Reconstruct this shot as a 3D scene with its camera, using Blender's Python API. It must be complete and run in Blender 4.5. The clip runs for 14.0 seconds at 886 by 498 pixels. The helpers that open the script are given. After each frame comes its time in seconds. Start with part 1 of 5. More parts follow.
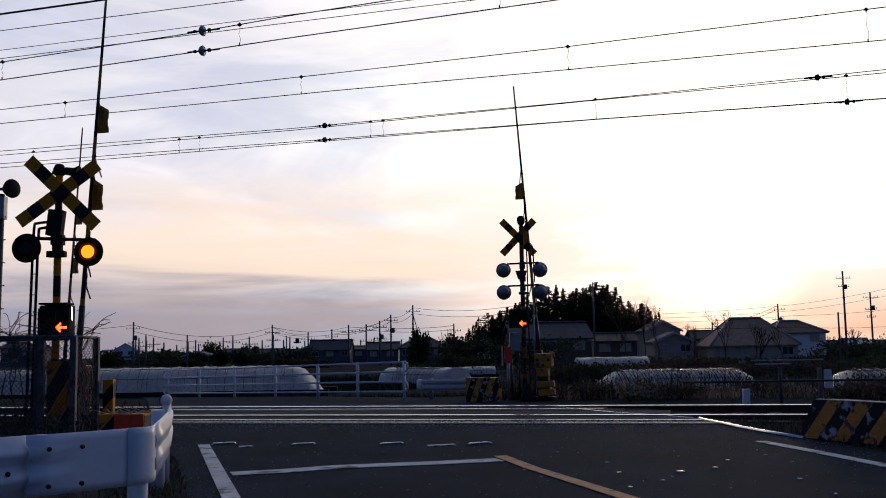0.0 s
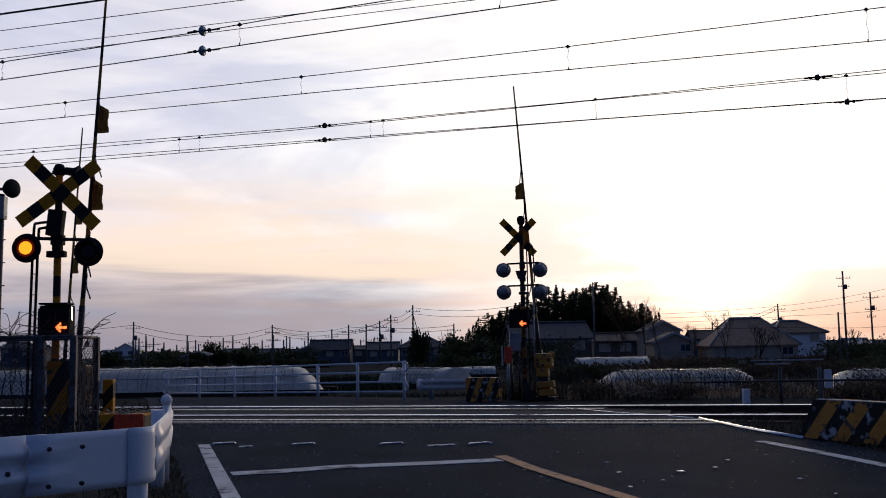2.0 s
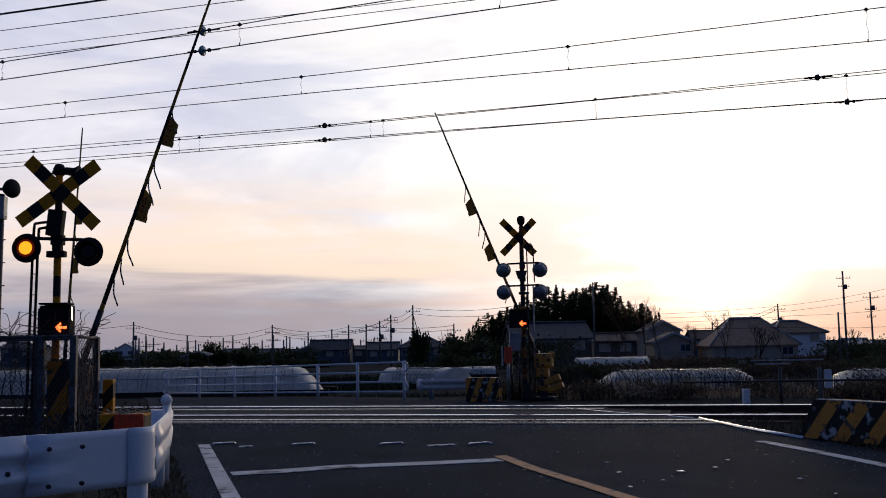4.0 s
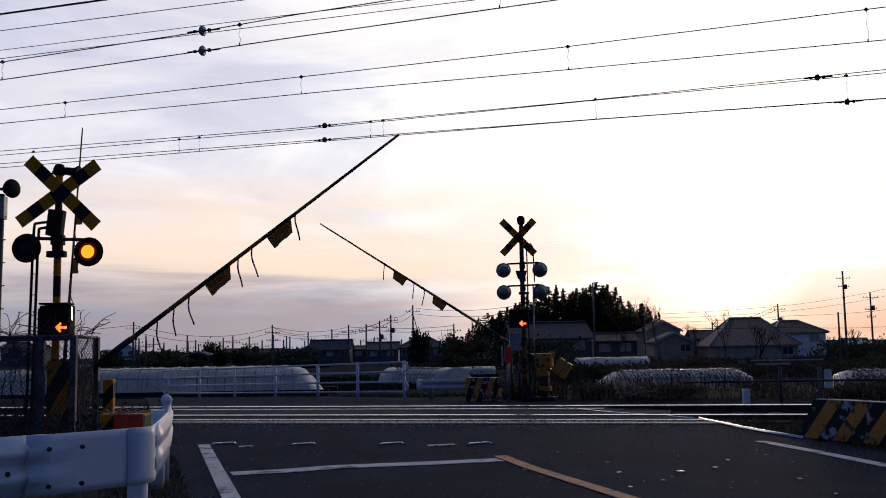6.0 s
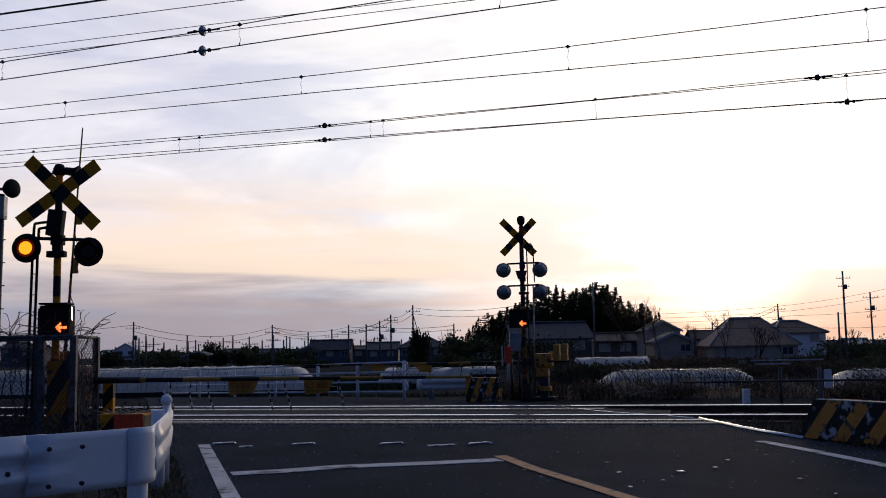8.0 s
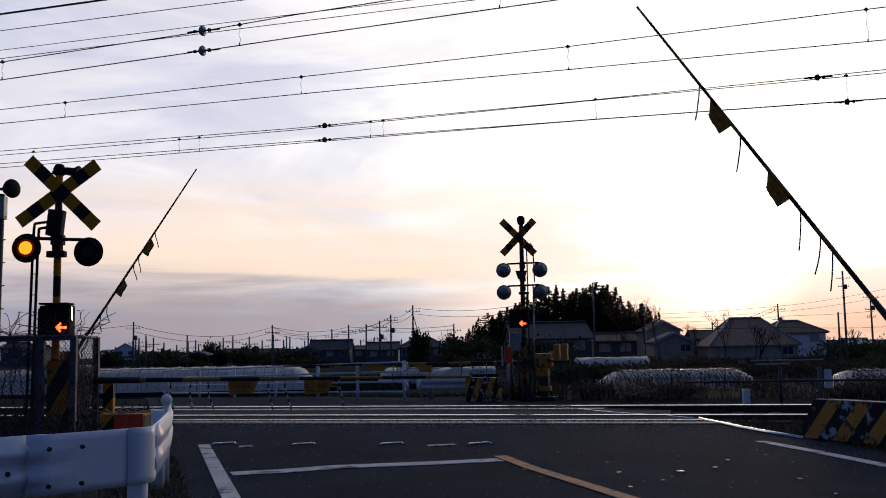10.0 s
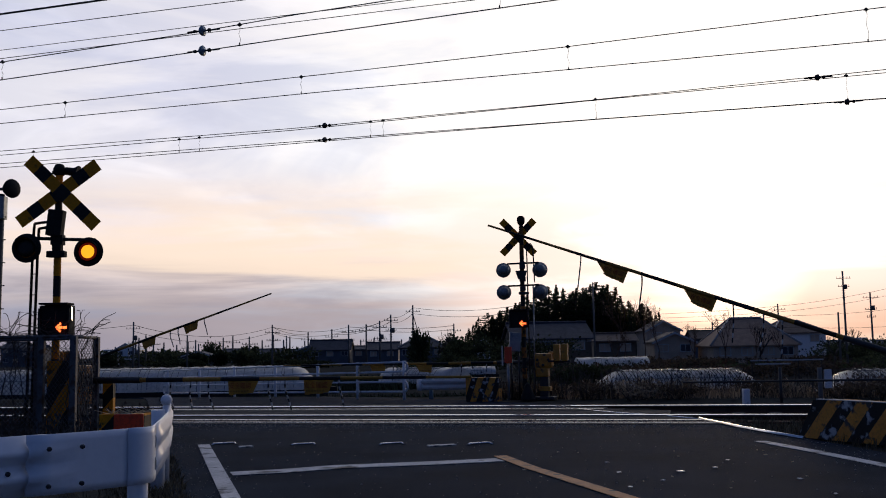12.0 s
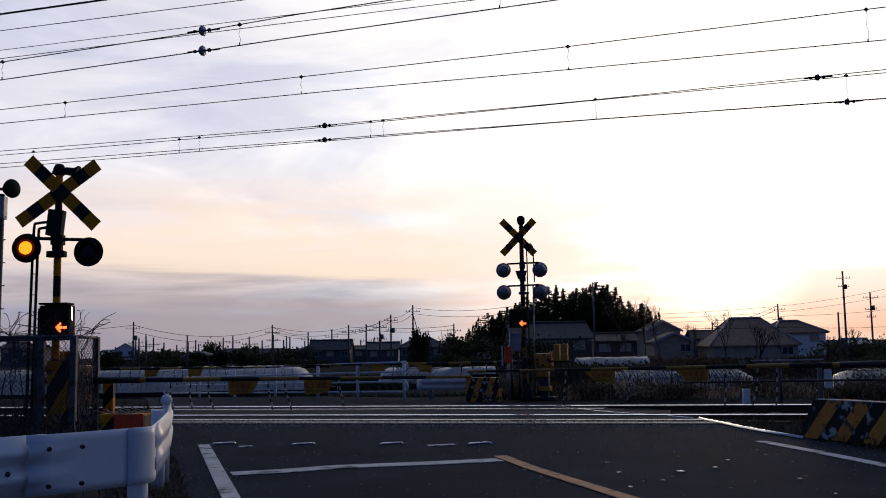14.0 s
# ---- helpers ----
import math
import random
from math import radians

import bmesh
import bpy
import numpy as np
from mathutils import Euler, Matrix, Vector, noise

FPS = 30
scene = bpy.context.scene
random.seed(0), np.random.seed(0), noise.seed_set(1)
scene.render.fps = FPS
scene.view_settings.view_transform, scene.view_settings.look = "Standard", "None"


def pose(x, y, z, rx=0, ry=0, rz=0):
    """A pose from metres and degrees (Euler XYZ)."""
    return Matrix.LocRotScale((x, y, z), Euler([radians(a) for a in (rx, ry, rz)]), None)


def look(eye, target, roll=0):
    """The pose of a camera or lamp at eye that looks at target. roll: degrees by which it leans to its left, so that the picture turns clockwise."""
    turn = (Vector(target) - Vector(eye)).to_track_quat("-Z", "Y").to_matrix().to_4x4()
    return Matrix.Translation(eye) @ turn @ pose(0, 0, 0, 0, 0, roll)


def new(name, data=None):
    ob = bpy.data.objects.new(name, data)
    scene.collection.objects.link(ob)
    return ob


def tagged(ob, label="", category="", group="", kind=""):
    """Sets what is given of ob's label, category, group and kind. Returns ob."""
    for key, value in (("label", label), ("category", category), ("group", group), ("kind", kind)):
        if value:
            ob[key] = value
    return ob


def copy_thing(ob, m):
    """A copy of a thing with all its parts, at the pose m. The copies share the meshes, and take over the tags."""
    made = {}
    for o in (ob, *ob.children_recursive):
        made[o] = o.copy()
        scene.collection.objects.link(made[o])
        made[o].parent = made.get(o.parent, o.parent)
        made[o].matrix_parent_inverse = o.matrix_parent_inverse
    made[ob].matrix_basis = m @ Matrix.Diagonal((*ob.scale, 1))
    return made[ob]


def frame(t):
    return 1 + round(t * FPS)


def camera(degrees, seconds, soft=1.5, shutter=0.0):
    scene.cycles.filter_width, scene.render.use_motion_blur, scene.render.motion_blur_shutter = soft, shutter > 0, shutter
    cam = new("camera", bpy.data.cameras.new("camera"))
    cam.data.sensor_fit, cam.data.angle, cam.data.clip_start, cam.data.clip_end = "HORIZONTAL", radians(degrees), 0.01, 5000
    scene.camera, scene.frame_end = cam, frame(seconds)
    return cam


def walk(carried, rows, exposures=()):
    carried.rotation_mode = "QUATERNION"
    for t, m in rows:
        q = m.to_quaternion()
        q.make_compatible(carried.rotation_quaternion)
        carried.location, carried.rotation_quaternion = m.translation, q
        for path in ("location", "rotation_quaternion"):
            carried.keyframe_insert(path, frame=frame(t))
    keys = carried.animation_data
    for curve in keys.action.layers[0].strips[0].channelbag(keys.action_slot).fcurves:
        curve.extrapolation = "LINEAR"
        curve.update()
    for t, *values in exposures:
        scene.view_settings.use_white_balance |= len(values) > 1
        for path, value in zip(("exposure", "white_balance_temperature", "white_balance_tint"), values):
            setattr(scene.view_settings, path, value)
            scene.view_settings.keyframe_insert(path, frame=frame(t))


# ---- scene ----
H_CAM = 1.05


def camera_pose():
    return look((0, 0, H_CAM), (0, 10, H_CAM + 10 * 181 / 1750), -1.05)


cam = camera(48.27, 14.0, soft=1.0)
walk(cam, [(0.0, camera_pose()), (14.0, camera_pose())])

# ---------------------------------------------------------------- light
SUN_AZ, SUN_EL = 15.8, 2.4
scene.view_settings.exposure = 0.0
world = bpy.data.worlds.new("dusk")
scene.world = world
world.use_nodes = True


def sky_nodes():
    nt = world.node_tree
    nt.nodes.clear()
    N, L = nt.nodes.new, nt.links.new
    out, bg = N("ShaderNodeOutputWorld"), N("ShaderNodeBackground")
    L(bg.outputs[0], out.inputs[0])
    tc = N("ShaderNodeTexCoord")
    nrm = N("ShaderNodeVectorMath")
    nrm.operation = "NORMALIZE"
    L(tc.outputs["Generated"], nrm.inputs[0])
    sep = N("ShaderNodeSeparateXYZ")
    L(nrm.outputs[0], sep.inputs[0])
    dot = N("ShaderNodeVectorMath")
    dot.operation = "DOT_PRODUCT"
    a, e = radians(SUN_AZ), radians(SUN_EL + 3)
    dot.inputs[1].default_value = (math.sin(a) * math.cos(e), math.cos(a) * math.cos(e), math.sin(e))
    L(nrm.outputs[0], dot.inputs[0])

    def fac(src, lo, hi, smooth=True):
        m = N("ShaderNodeMapRange")
        m.interpolation_type = "SMOOTHSTEP" if smooth else "LINEAR"
        m.inputs[1].default_value, m.inputs[2].default_value = lo, hi
        L(src, m.inputs[0])
        return m.outputs[0]

    def ramp(src, stops):
        r = N("ShaderNodeValToRGB")
        el = r.color_ramp.elements
        while len(el) < len(stops):
            el.new(0.5)
        for s, (p, c) in zip(el, stops):
            s.position, s.color = p, (*c, 1)
        L(src, r.inputs[0])
        return r.outputs[0]

    def mix(kind, f, c1, c2):
        m = N("ShaderNodeMix")
        m.data_type, m.blend_type = "RGBA", kind
        m.clamp_factor = True
        for sock, v in ((m.inputs[0], f), (m.inputs[6], c1), (m.inputs[7], c2)):
            if isinstance(v, (int, float)):
                sock.default_value = v
            elif isinstance(v, tuple):
                sock.default_value = (*v, 1)
            else:
                L(v, sock)
        return m.outputs[2]

    def mult(s1, s2):
        m = N("ShaderNodeMath")
        m.operation = "MULTIPLY"
        for sock, v in ((m.inputs[0], s1), (m.inputs[1], s2)):
            if isinstance(v, (int, float)):
                sock.default_value = v
            else:
                L(v, sock)
        return m.outputs[0]

    # radiance falls from the sunset to the dark blue east
    half = N("ShaderNodeMapRange")
    half.inputs[1].default_value, half.inputs[2].default_value = -1, 1
    L(dot.outputs["Value"], half.inputs[0])
    base = ramp(half.outputs[0], [(0.0, (.040, .078, .215)), (0.3, (.042, .078, .200)), (0.5, (.040, .071, .178)), (0.75, (.125, .175, .31)),
                                  (0.862, (.73, .73, .83)), (0.93, (.86, .83, .885)), (0.965, (1.03, 1.0, .99)), (0.992, (1.12, 1.07, 1.04)),
                                  (1.0, (1.5, 1.42, 1.30))])

    # streaked clouds
    def cloud(scale, stretch, detail, shift):
        mp = N("ShaderNodeMapping")
        mp.inputs["Location"].default_value = shift
        mp.inputs["Rotation"].default_value = (0, radians(7), 0)
        mp.inputs["Scale"].default_value = (scale, scale, scale * stretch)
        L(nrm.outputs[0], mp.inputs[0])
        nz = N("ShaderNodeTexNoise")
        nz.inputs["Scale"].default_value, nz.inputs["Detail"].default_value = 1.0, detail
        nz.inputs["Roughness"].default_value, nz.inputs["Distortion"].default_value = .55, .6
        L(mp.outputs[0], nz.inputs[0])
        return nz.outputs[0]

    far_from_sun = fac(dot.outputs["Value"], .985, .93)
    c1 = fac(cloud(3.0, 4.5, 5, (3.1, 0.4, 1.7)), .42, .66)
    c2 = fac(cloud(7.0, 3.0, 6, (0.7, 5.2, 2.9)), .45, .72)
    low_band = fac(sep.outputs[2], .20, .09)
    col = mix("MULTIPLY", mult(c1, far_from_sun), base, (.74, .78, .89))
    peach = mix("MIX", mult(mult(fac(cloud(2.6, 7, 5, (1.3, 2.2, .3)), .36, .56), low_band), .8), col, (1.0, .80, .72))
    warm_side = mix("MIX", fac(dot.outputs["Value"], .55, .9), col, peach)
    col = mix("ADD", mult(mult(mult(c2, far_from_sun), fac(dot.outputs["Value"], .45, .8)), .10), warm_side, (1.0, .95, .92))
    # grey-lilac haze bank above the horizon, with streaks, orange by the sun
    edge = N("ShaderNodeMath")
    edge.operation = "ADD"
    wob = N("ShaderNodeMath")
    wob.operation = "MULTIPLY_ADD"
    L(cloud(4.0, 9.0, 5, (6.2, 1.1, .6)), wob.inputs[0])
    wob.inputs[1].default_value, wob.inputs[2].default_value = .11, -.055
    L(sep.outputs[2], edge.inputs[0])
    L(wob.outputs[0], edge.inputs[1])
    bank = fac(edge.outputs[0], .120, .042)
    away = fac(dot.outputs["Value"], .985, .94)
    col = mix("MULTIPLY", mult(bank, away), col, (.40, .425, .51))
    streak = fac(cloud(2.2, 8.5, 6, (4.4, .9, 2.35)), .40, .58)
    lane = mult(fac(sep.outputs[2], .035, .075), fac(sep.outputs[2], .19, .12))
    col = mix("MIX", mult(mult(mult(streak, lane), mult(fac(dot.outputs["Value"], .62, .86), fac(dot.outputs["Value"], .992, .955))), .85), col, (1.0, .81, .66))
    orange = fac(sep.outputs[2], .070, .012)
    col = mix("MULTIPLY", mult(orange, fac(dot.outputs["Value"], .945, .985)), col, (.86, .66, .54))
    glow = fac(dot.outputs["Value"], .9955, .9995)
    col = mix("ADD", mult(glow, .5), col, (1.0, .89, .68))
    sky = N("ShaderNodeTexSky")
    sky.sky_type, sky.sun_disc = "NISHITA", False
    sky.sun_elevation, sky.sun_rotation = radians(SUN_EL), radians(SUN_AZ)
    sky.dust_density = 3.0
    col = mix("ADD", .006, col, sky.outputs[0])
    below = fac(sep.outputs[2], -.002, -.03)
    col = mix("MIX", below, col, (.05, .045, .05))
    L(col, bg.inputs[0])
    bg.inputs[1].default_value = 1.0


sky_nodes()
sun = new("sun", bpy.data.lights.new("sun", "SUN"))
sun.data.energy, sun.data.angle, sun.data.color = 0.3, radians(10), (1.0, .72, .45)
sa, se = radians(SUN_AZ), radians(SUN_EL + 1.5)
sun.matrix_world = look((100 * math.sin(sa), 100 * math.cos(sa), 100 * math.tan(se)), (0, 0, 0))


# ---------------------------------------------------------------- materials
def material(name, c1, c2=None, rough=.7, metal=0.0, scale=6.0, fine=60.0, bump=.15, spec=.5, emit=None, power=0.0, rust=None, rust_amount=.35, random_tone=0.0, stretch=(1, 1, 1), dist=.004, grain=.8, through_light=0.0, island_tone=0.0):
    m = bpy.data.materials.new(name)
    m.use_nodes = True
    nt = m.node_tree
    N, L = nt.nodes.new, nt.links.new
    b = nt.nodes["Principled BSDF"]
    tc = N("ShaderNodeTexCoord")
    mp = N("ShaderNodeMapping")
    mp.inputs["Scale"].default_value = stretch
    L(tc.outputs["Object"], mp.inputs[0])

    def nz(s, d=4):
        n = N("ShaderNodeTexNoise")
        n.inputs["Scale"].default_value, n.inputs["Detail"].default_value = s, d
        L(mp.outputs[0], n.inputs[0])
        return n.outputs[0]

    def mixc(f, a, c):
        x = N("ShaderNodeMix")
        x.data_type = "RGBA"
        for sock, v in ((x.inputs[0], f), (x.inputs[6], a), (x.inputs[7], c)):
            if isinstance(v, (int, float)):
                sock.default_value = v
            elif isinstance(v, tuple):
                sock.default_value = (*v, 1)
            else:
                L(v, sock)
        return x.outputs[2]

    def band(src, lo, hi):
        r = N("ShaderNodeMapRange")
        r.inputs[1].default_value, r.inputs[2].default_value = lo, hi
        L(src, r.inputs[0])
        return r.outputs[0]

    c2 = c2 or tuple(v * .72 for v in c1)
    big, small = nz(scale), nz(fine, 3)
    col = mixc(band(big, .35, .65), c1, c2)
    col = mixc(band(small, .45, .75), col, tuple(v * grain for v in c2))
    if rust:
        col = mixc(band(nz(scale * 1.7, 6), .62 - rust_amount * .3, .70 - rust_amount * .3), col, rust)
    if island_tone:
        gi, hv, rv = N("ShaderNodeNewGeometry"), N("ShaderNodeHueSaturation"), N("ShaderNodeMapRange")
        rv.inputs[3].default_value, rv.inputs[4].default_value = 1 - island_tone, 1 + island_tone
        L(gi.outputs["Random Per Island"], rv.inputs[0])
        L(rv.outputs[0], hv.inputs["Value"])
        L(col, hv.inputs["Color"])
        col = hv.outputs[0]
    if random_tone:
        oi = N("ShaderNodeObjectInfo")
        hs = N("ShaderNodeHueSaturation")
        r = N("ShaderNodeMapRange")
        r.inputs[3].default_value, r.inputs[4].default_value = 1 - random_tone, 1 + random_tone
        L(oi.outputs["Random"], r.inputs[0])
        L(r.outputs[0], hs.inputs["Value"])
        L(col, hs.inputs["Color"])
        col = hs.outputs[0]
    L(col, b.inputs["Base Color"])
    rr = N("ShaderNodeMapRange")
    rr.inputs[3].default_value, rr.inputs[4].default_value = max(.03, rough - .1), min(1, rough + .12)
    L(small, rr.inputs[0])
    L(rr.outputs[0], b.inputs["Roughness"])
    b.inputs["Metallic"].default_value = metal
    b.inputs["Specular IOR Level"].default_value = spec
    if bump:
        bp = N("ShaderNodeBump")
        bp.inputs["Strength"].default_value, bp.inputs["Distance"].default_value = bump, dist
        L(small, bp.inputs["Height"])
        L(bp.outputs[0], b.inputs["Normal"])
    if through_light:
        tr, mx = N("ShaderNodeBsdfTranslucent"), N("ShaderNodeMixShader")
        L(col, tr.inputs[0])
        mx.inputs[0].default_value = through_light
        L(b.outputs[0], mx.inputs[1])
        L(tr.outputs[0], mx.inputs[2])
        L(mx.outputs[0], nt.nodes["Material Output"].inputs[0])
    if emit:
        b.inputs["Emission Color"].default_value = (*emit, 1)
        b.inputs["Emission Strength"].default_value = power
    return m


M = {
    "asphalt": material("asphalt", (.024, .036, .055), (.015, .022, .033), .92, scale=.9, fine=110, bump=.7, spec=.02, dist=.006, grain=.5),
    "soil": material("soil", (.068, .066, .056), (.042, .040, .034), .95, scale=.25, fine=9, bump=.6, spec=.0, dist=.05),
    "ballast": material("ballast", (.07, .058, .05), (.04, .034, .03), .95, scale=1.2, fine=22, bump=1.0, spec=.0, dist=.03),
    "concrete": material("concrete", (.34, .33, .31), (.22, .21, .20), .85, scale=2.5, fine=50, bump=.3),
    "panel": material("crossing_panel", (.075, .076, .08), (.045, .046, .048), .9, scale=2.5, fine=50, bump=.3, spec=.02),
    "road_white": material("road_paint_white", (.56, .57, .59), (.36, .37, .39), .75, scale=2.2, fine=55, bump=.3, rust=(.05, .052, .058), rust_amount=.22),
    "road_orange": material("road_paint_orange", (.55, .24, .08), (.38, .16, .06), .75, scale=5, fine=70, bump=.3, rust=(.05, .052, .058), rust_amount=.2),
    "rail_bright": material("rail_steel_polished", (.75, .74, .74), (.6, .6, .6), .14, 1.0, scale=4, fine=40, bump=.02),
    "edge_steel": material("worn_edge_steel", (.62, .60, .58), (.30, .26, .23), .26, .95, scale=3, fine=30, bump=.1),
    "rail_rust": material("rail_rust", (.13, .06, .035), (.08, .04, .025), .75, .3, scale=4, fine=60, bump=.3),
    "sleeper": material("sleeper_wood", (.06, .045, .035), (.035, .028, .022), .9, scale=4, fine=40, bump=.4, random_tone=.2),
    "yellow": material("yellow_paint", (.76, .29, .012), (.62, .23, .010), .6, scale=5, fine=45, bump=.1, spec=.15, rust=(.16, .08, .02), rust_amount=.06),
    "yellow_dull": material("dull_ochre_paint", (.34, .15, .035), (.22, .09, .03), .8, scale=5, fine=45, bump=.2, spec=.1, rust=(.06, .035, .025), rust_amount=.35),
    "black": material("black_paint", (.024, .024, .022), (.017, .017, .016), .6, scale=6, fine=60, bump=.1, spec=.2),
    "worn_white": material("worn_primer", (.58, .57, .55), (.36, .355, .35), .8, scale=8, fine=60, bump=.3),
    "steel": material("galvanised_steel", (.32, .34, .36), (.22, .235, .25), .5, .7, scale=6, fine=70, bump=.1),
    "cage_steel": material("weathered_cage_steel", (.13, .135, .15), (.08, .08, .085), .65, .3, scale=6, fine=70, bump=.15, rust=(.07, .045, .03), rust_amount=.3),
    "dark_steel": material("dark_painted_steel", (.03, .031, .034), (.02, .021, .023), .5, .2, scale=6, fine=60, bump=.1),
    "white_paint": material("white_rail_paint", (.78, .79, .81), (.66, .67, .70), .4, scale=4, fine=50, bump=.06, rust=(.30, .22, .16), rust_amount=.0),
    "guard_white": material("guardrail_enamel", (.80, .81, .84), (.77, .78, .81), .35, scale=2, fine=25, bump=.02, grain=.97),
    "red": material("red_reflector", (.88, .075, .015), (.72, .055, .012), .4, scale=6, fine=50, bump=.05),
    "wire": material("wire_copper_dark", (.03, .03, .03), (.02, .02, .02), .6, .4, bump=0),
    "porcelain": material("porcelain_blue_grey", (.25, .34, .40), (.18, .26, .32), .25, bump=0),
    "lamp_black": material("lamp_shade_black", (.018, .018, .019), (.013, .013, .014), .8, bump=.05, spec=.2),
    "lamp_grey": material("lamp_back_grey", (.22, .25, .27), (.15, .17, .19), .45, .2, bump=.05),
    "lens_dark": material("unlit_red_lens", (.004, .001, .001), (.004, .001, .001), .6, bump=0),
    "amber": material("lit_amber_lens", (.6, .2, .02), None, .4, bump=0, emit=(1.0, .42, .015), power=1.25),
    "red_glow": material("lit_red_rim", (.4, .03, .01), None, .4, bump=0, emit=(1.0, .05, .008), power=.06),
    "arrow": material("lit_arrow", (.6, .1, .03), None, .4, bump=0, emit=(1.0, .14, .03), power=3.2),
    "flag": material("yellow_warning_flag", (.46, .31, .06), (.34, .23, .05), .7, scale=7, fine=80, bump=.1, through_light=.4),
    "film": material("greenhouse_film", (.80, .81, .82), (.62, .63, .64), .24, scale=1.2, fine=8, bump=.3, spec=.6, dist=.03, through_light=.55),
    # Paler, glossier copy of film: bright sky reflection put into the material.
    "film_glossy": material("sky_lit_greenhouse_film", (.85, .86, .87), (.70, .71, .72), .12, scale=1.6, fine=10, bump=.5, spec=.9, dist=.04, through_light=.6),
    "hoop": material("hoop_steel", (.30, .31, .32), (.22, .22, .23), .5, .6, bump=0),
    "roof_tile": material("dark_roof_tile", (.066, .072, .090), (.044, .049, .062), .7, scale=1.5, fine=9, bump=.4, dist=.05, spec=.1),
    "roof_umber": material("umber_roof_tile", (.15, .11, .09), (.10, .075, .062), .75, scale=1.5, fine=9, bump=.4, dist=.05, spec=.1),
    # Brown tile with its base lifted to stand in for sunset glare haze.
    "roof_brown": material("brown_grey_roof", (.38, .25, .17), (.28, .18, .125), .75, scale=1.5, fine=9, bump=.4, dist=.05, spec=.1),
    "wall_cream": material("cream_plaster", (.52, .40, .29), (.42, .32, .23), .85, scale=.8, fine=12, bump=.15),
    "wall_white": material("white_siding", (.82, .82, .82), (.74, .735, .73), .8, scale=.8, fine=12, bump=.15),
    "wall_dark": material("dark_siding", (.10, .11, .13), (.075, .083, .10), .75, scale=.8, fine=12, bump=.2),
    "wall_teal": material("blue_grey_sheeting", (.16, .21, .26), (.11, .15, .19), .7, scale=.8, fine=12, bump=.2),
    "roof_pale": material("pale_sheet_roof", (.50, .50, .50), (.36, .36, .37), .5, scale=1.0, fine=9, bump=.2, dist=.03),
    "ridge_tile": material("pale_ridge_tile", (.36, .33, .31), (.26, .24, .23), .6, scale=2, fine=12, bump=.2),
    "twig_brown": material("brown_twig", (.20, .12, .07), (.13, .075, .045), .9, scale=8, bump=0, through_light=.3),
    "crop": material("dark_field_crop", (.075, .085, .045), (.045, .052, .028), .9, spec=.0, island_tone=.6, scale=3, fine=12, bump=0),
    "wall_tan": material("tan_plaster", (.15, .11, .075), (.10, .075, .052), .85, scale=.8, fine=12, bump=.2),
    "glass": material("window_glass", (.05, .06, .075), (.035, .045, .055), .12, bump=0),
    "trim": material("pale_trim", (.55, .55, .54), (.42, .42, .42), .7, scale=2, bump=.1),
    "pole": material("concrete_pole", (.16, .15, .145), (.11, .105, .10), .85, scale=2, bump=.2),
    "bark": material("bark", (.055, .042, .032), (.035, .027, .02), .9, scale=3, fine=25, bump=.6, dist=.02),
    "leaf": material("dark_evergreen_leaf", (.062, .074, .038), (.040, .050, .026), .85, spec=.05, island_tone=.55, through_light=.28, scale=.6, fine=6, bump=0, random_tone=.3),
    "leaf_bamboo": material("bamboo_leaf", (.11, .09, .036), (.075, .06, .024), .85, spec=.05, island_tone=.6, through_light=.5, scale=.6, fine=6, bump=0, random_tone=.3),
    "leaf_pale": material("pale_dry_leaf", (.34, .29, .22), (.20, .16, .12), .85, spec=.05, island_tone=.55, through_light=.3, scale=.6, fine=6, bump=0, random_tone=.2),
    "dry_grass": material("dry_grass", (.36, .27, .185), (.20, .15, .105), .9, spec=.1, through_light=.3, island_tone=.7, scale=1.4, fine=12, bump=0),
    "leaf_brown": material("dry_brown_leaf", (.12, .09, .06), (.075, .055, .04), .9, spec=.03, island_tone=.55, scale=.6, fine=6, bump=0, random_tone=.2, through_light=.25),
    # Darker copy of yellow: the arms' backlit shade is in the colour.
    "arm_yellow": material("arm_yellow_backlit", (.40, .20, .018), (.30, .15, .015), .6, scale=5, fine=45, bump=.1),
    "verge": material("dark_dry_grass", (.19, .15, .09), (.10, .08, .05), .9, spec=.0, island_tone=.6, scale=3, fine=12, bump=0),
    "flag_red": material("faded_red_lettering", (.26, .07, .02), None, .8, bump=0),
    "ink": material("faded_brown_ink", (.24, .15, .025), None, .8, bump=0),
    "machine": material("orange_machine_paint", (.60, .25, .02), (.42, .17, .015), .55, scale=5, fine=45, bump=.15, rust=(.08, .04, .02), rust_amount=.15),
    "twig": material("bare_twig", (.07, .055, .042), (.045, .036, .028), .9, scale=8, bump=0),
    "bird": material("bird_feather", (.02, .02, .022), None, .7, bump=0),
}
M["yellow_worn"] = material("chipped_yellow_paint", (.74, .29, .03), (.58, .22, .028), .75, scale=5, fine=35, bump=.5, rust=(.05, .04, .035), rust_amount=.30)
M["black_worn"] = material("chipped_black_paint", (.030, .028, .025), (.035, .032, .028), .8, spec=.1, scale=5, fine=35, bump=.5, rust=(.40, .40, .40), rust_amount=.20)
M["vine_grey"] = material("grey_dry_vine", (.16, .14, .12), (.10, .085, .07), .9, scale=8, bump=0)
M["straw"] = material("pale_straw", (.68, .58, .40), (.50, .42, .28), .9, bump=0)


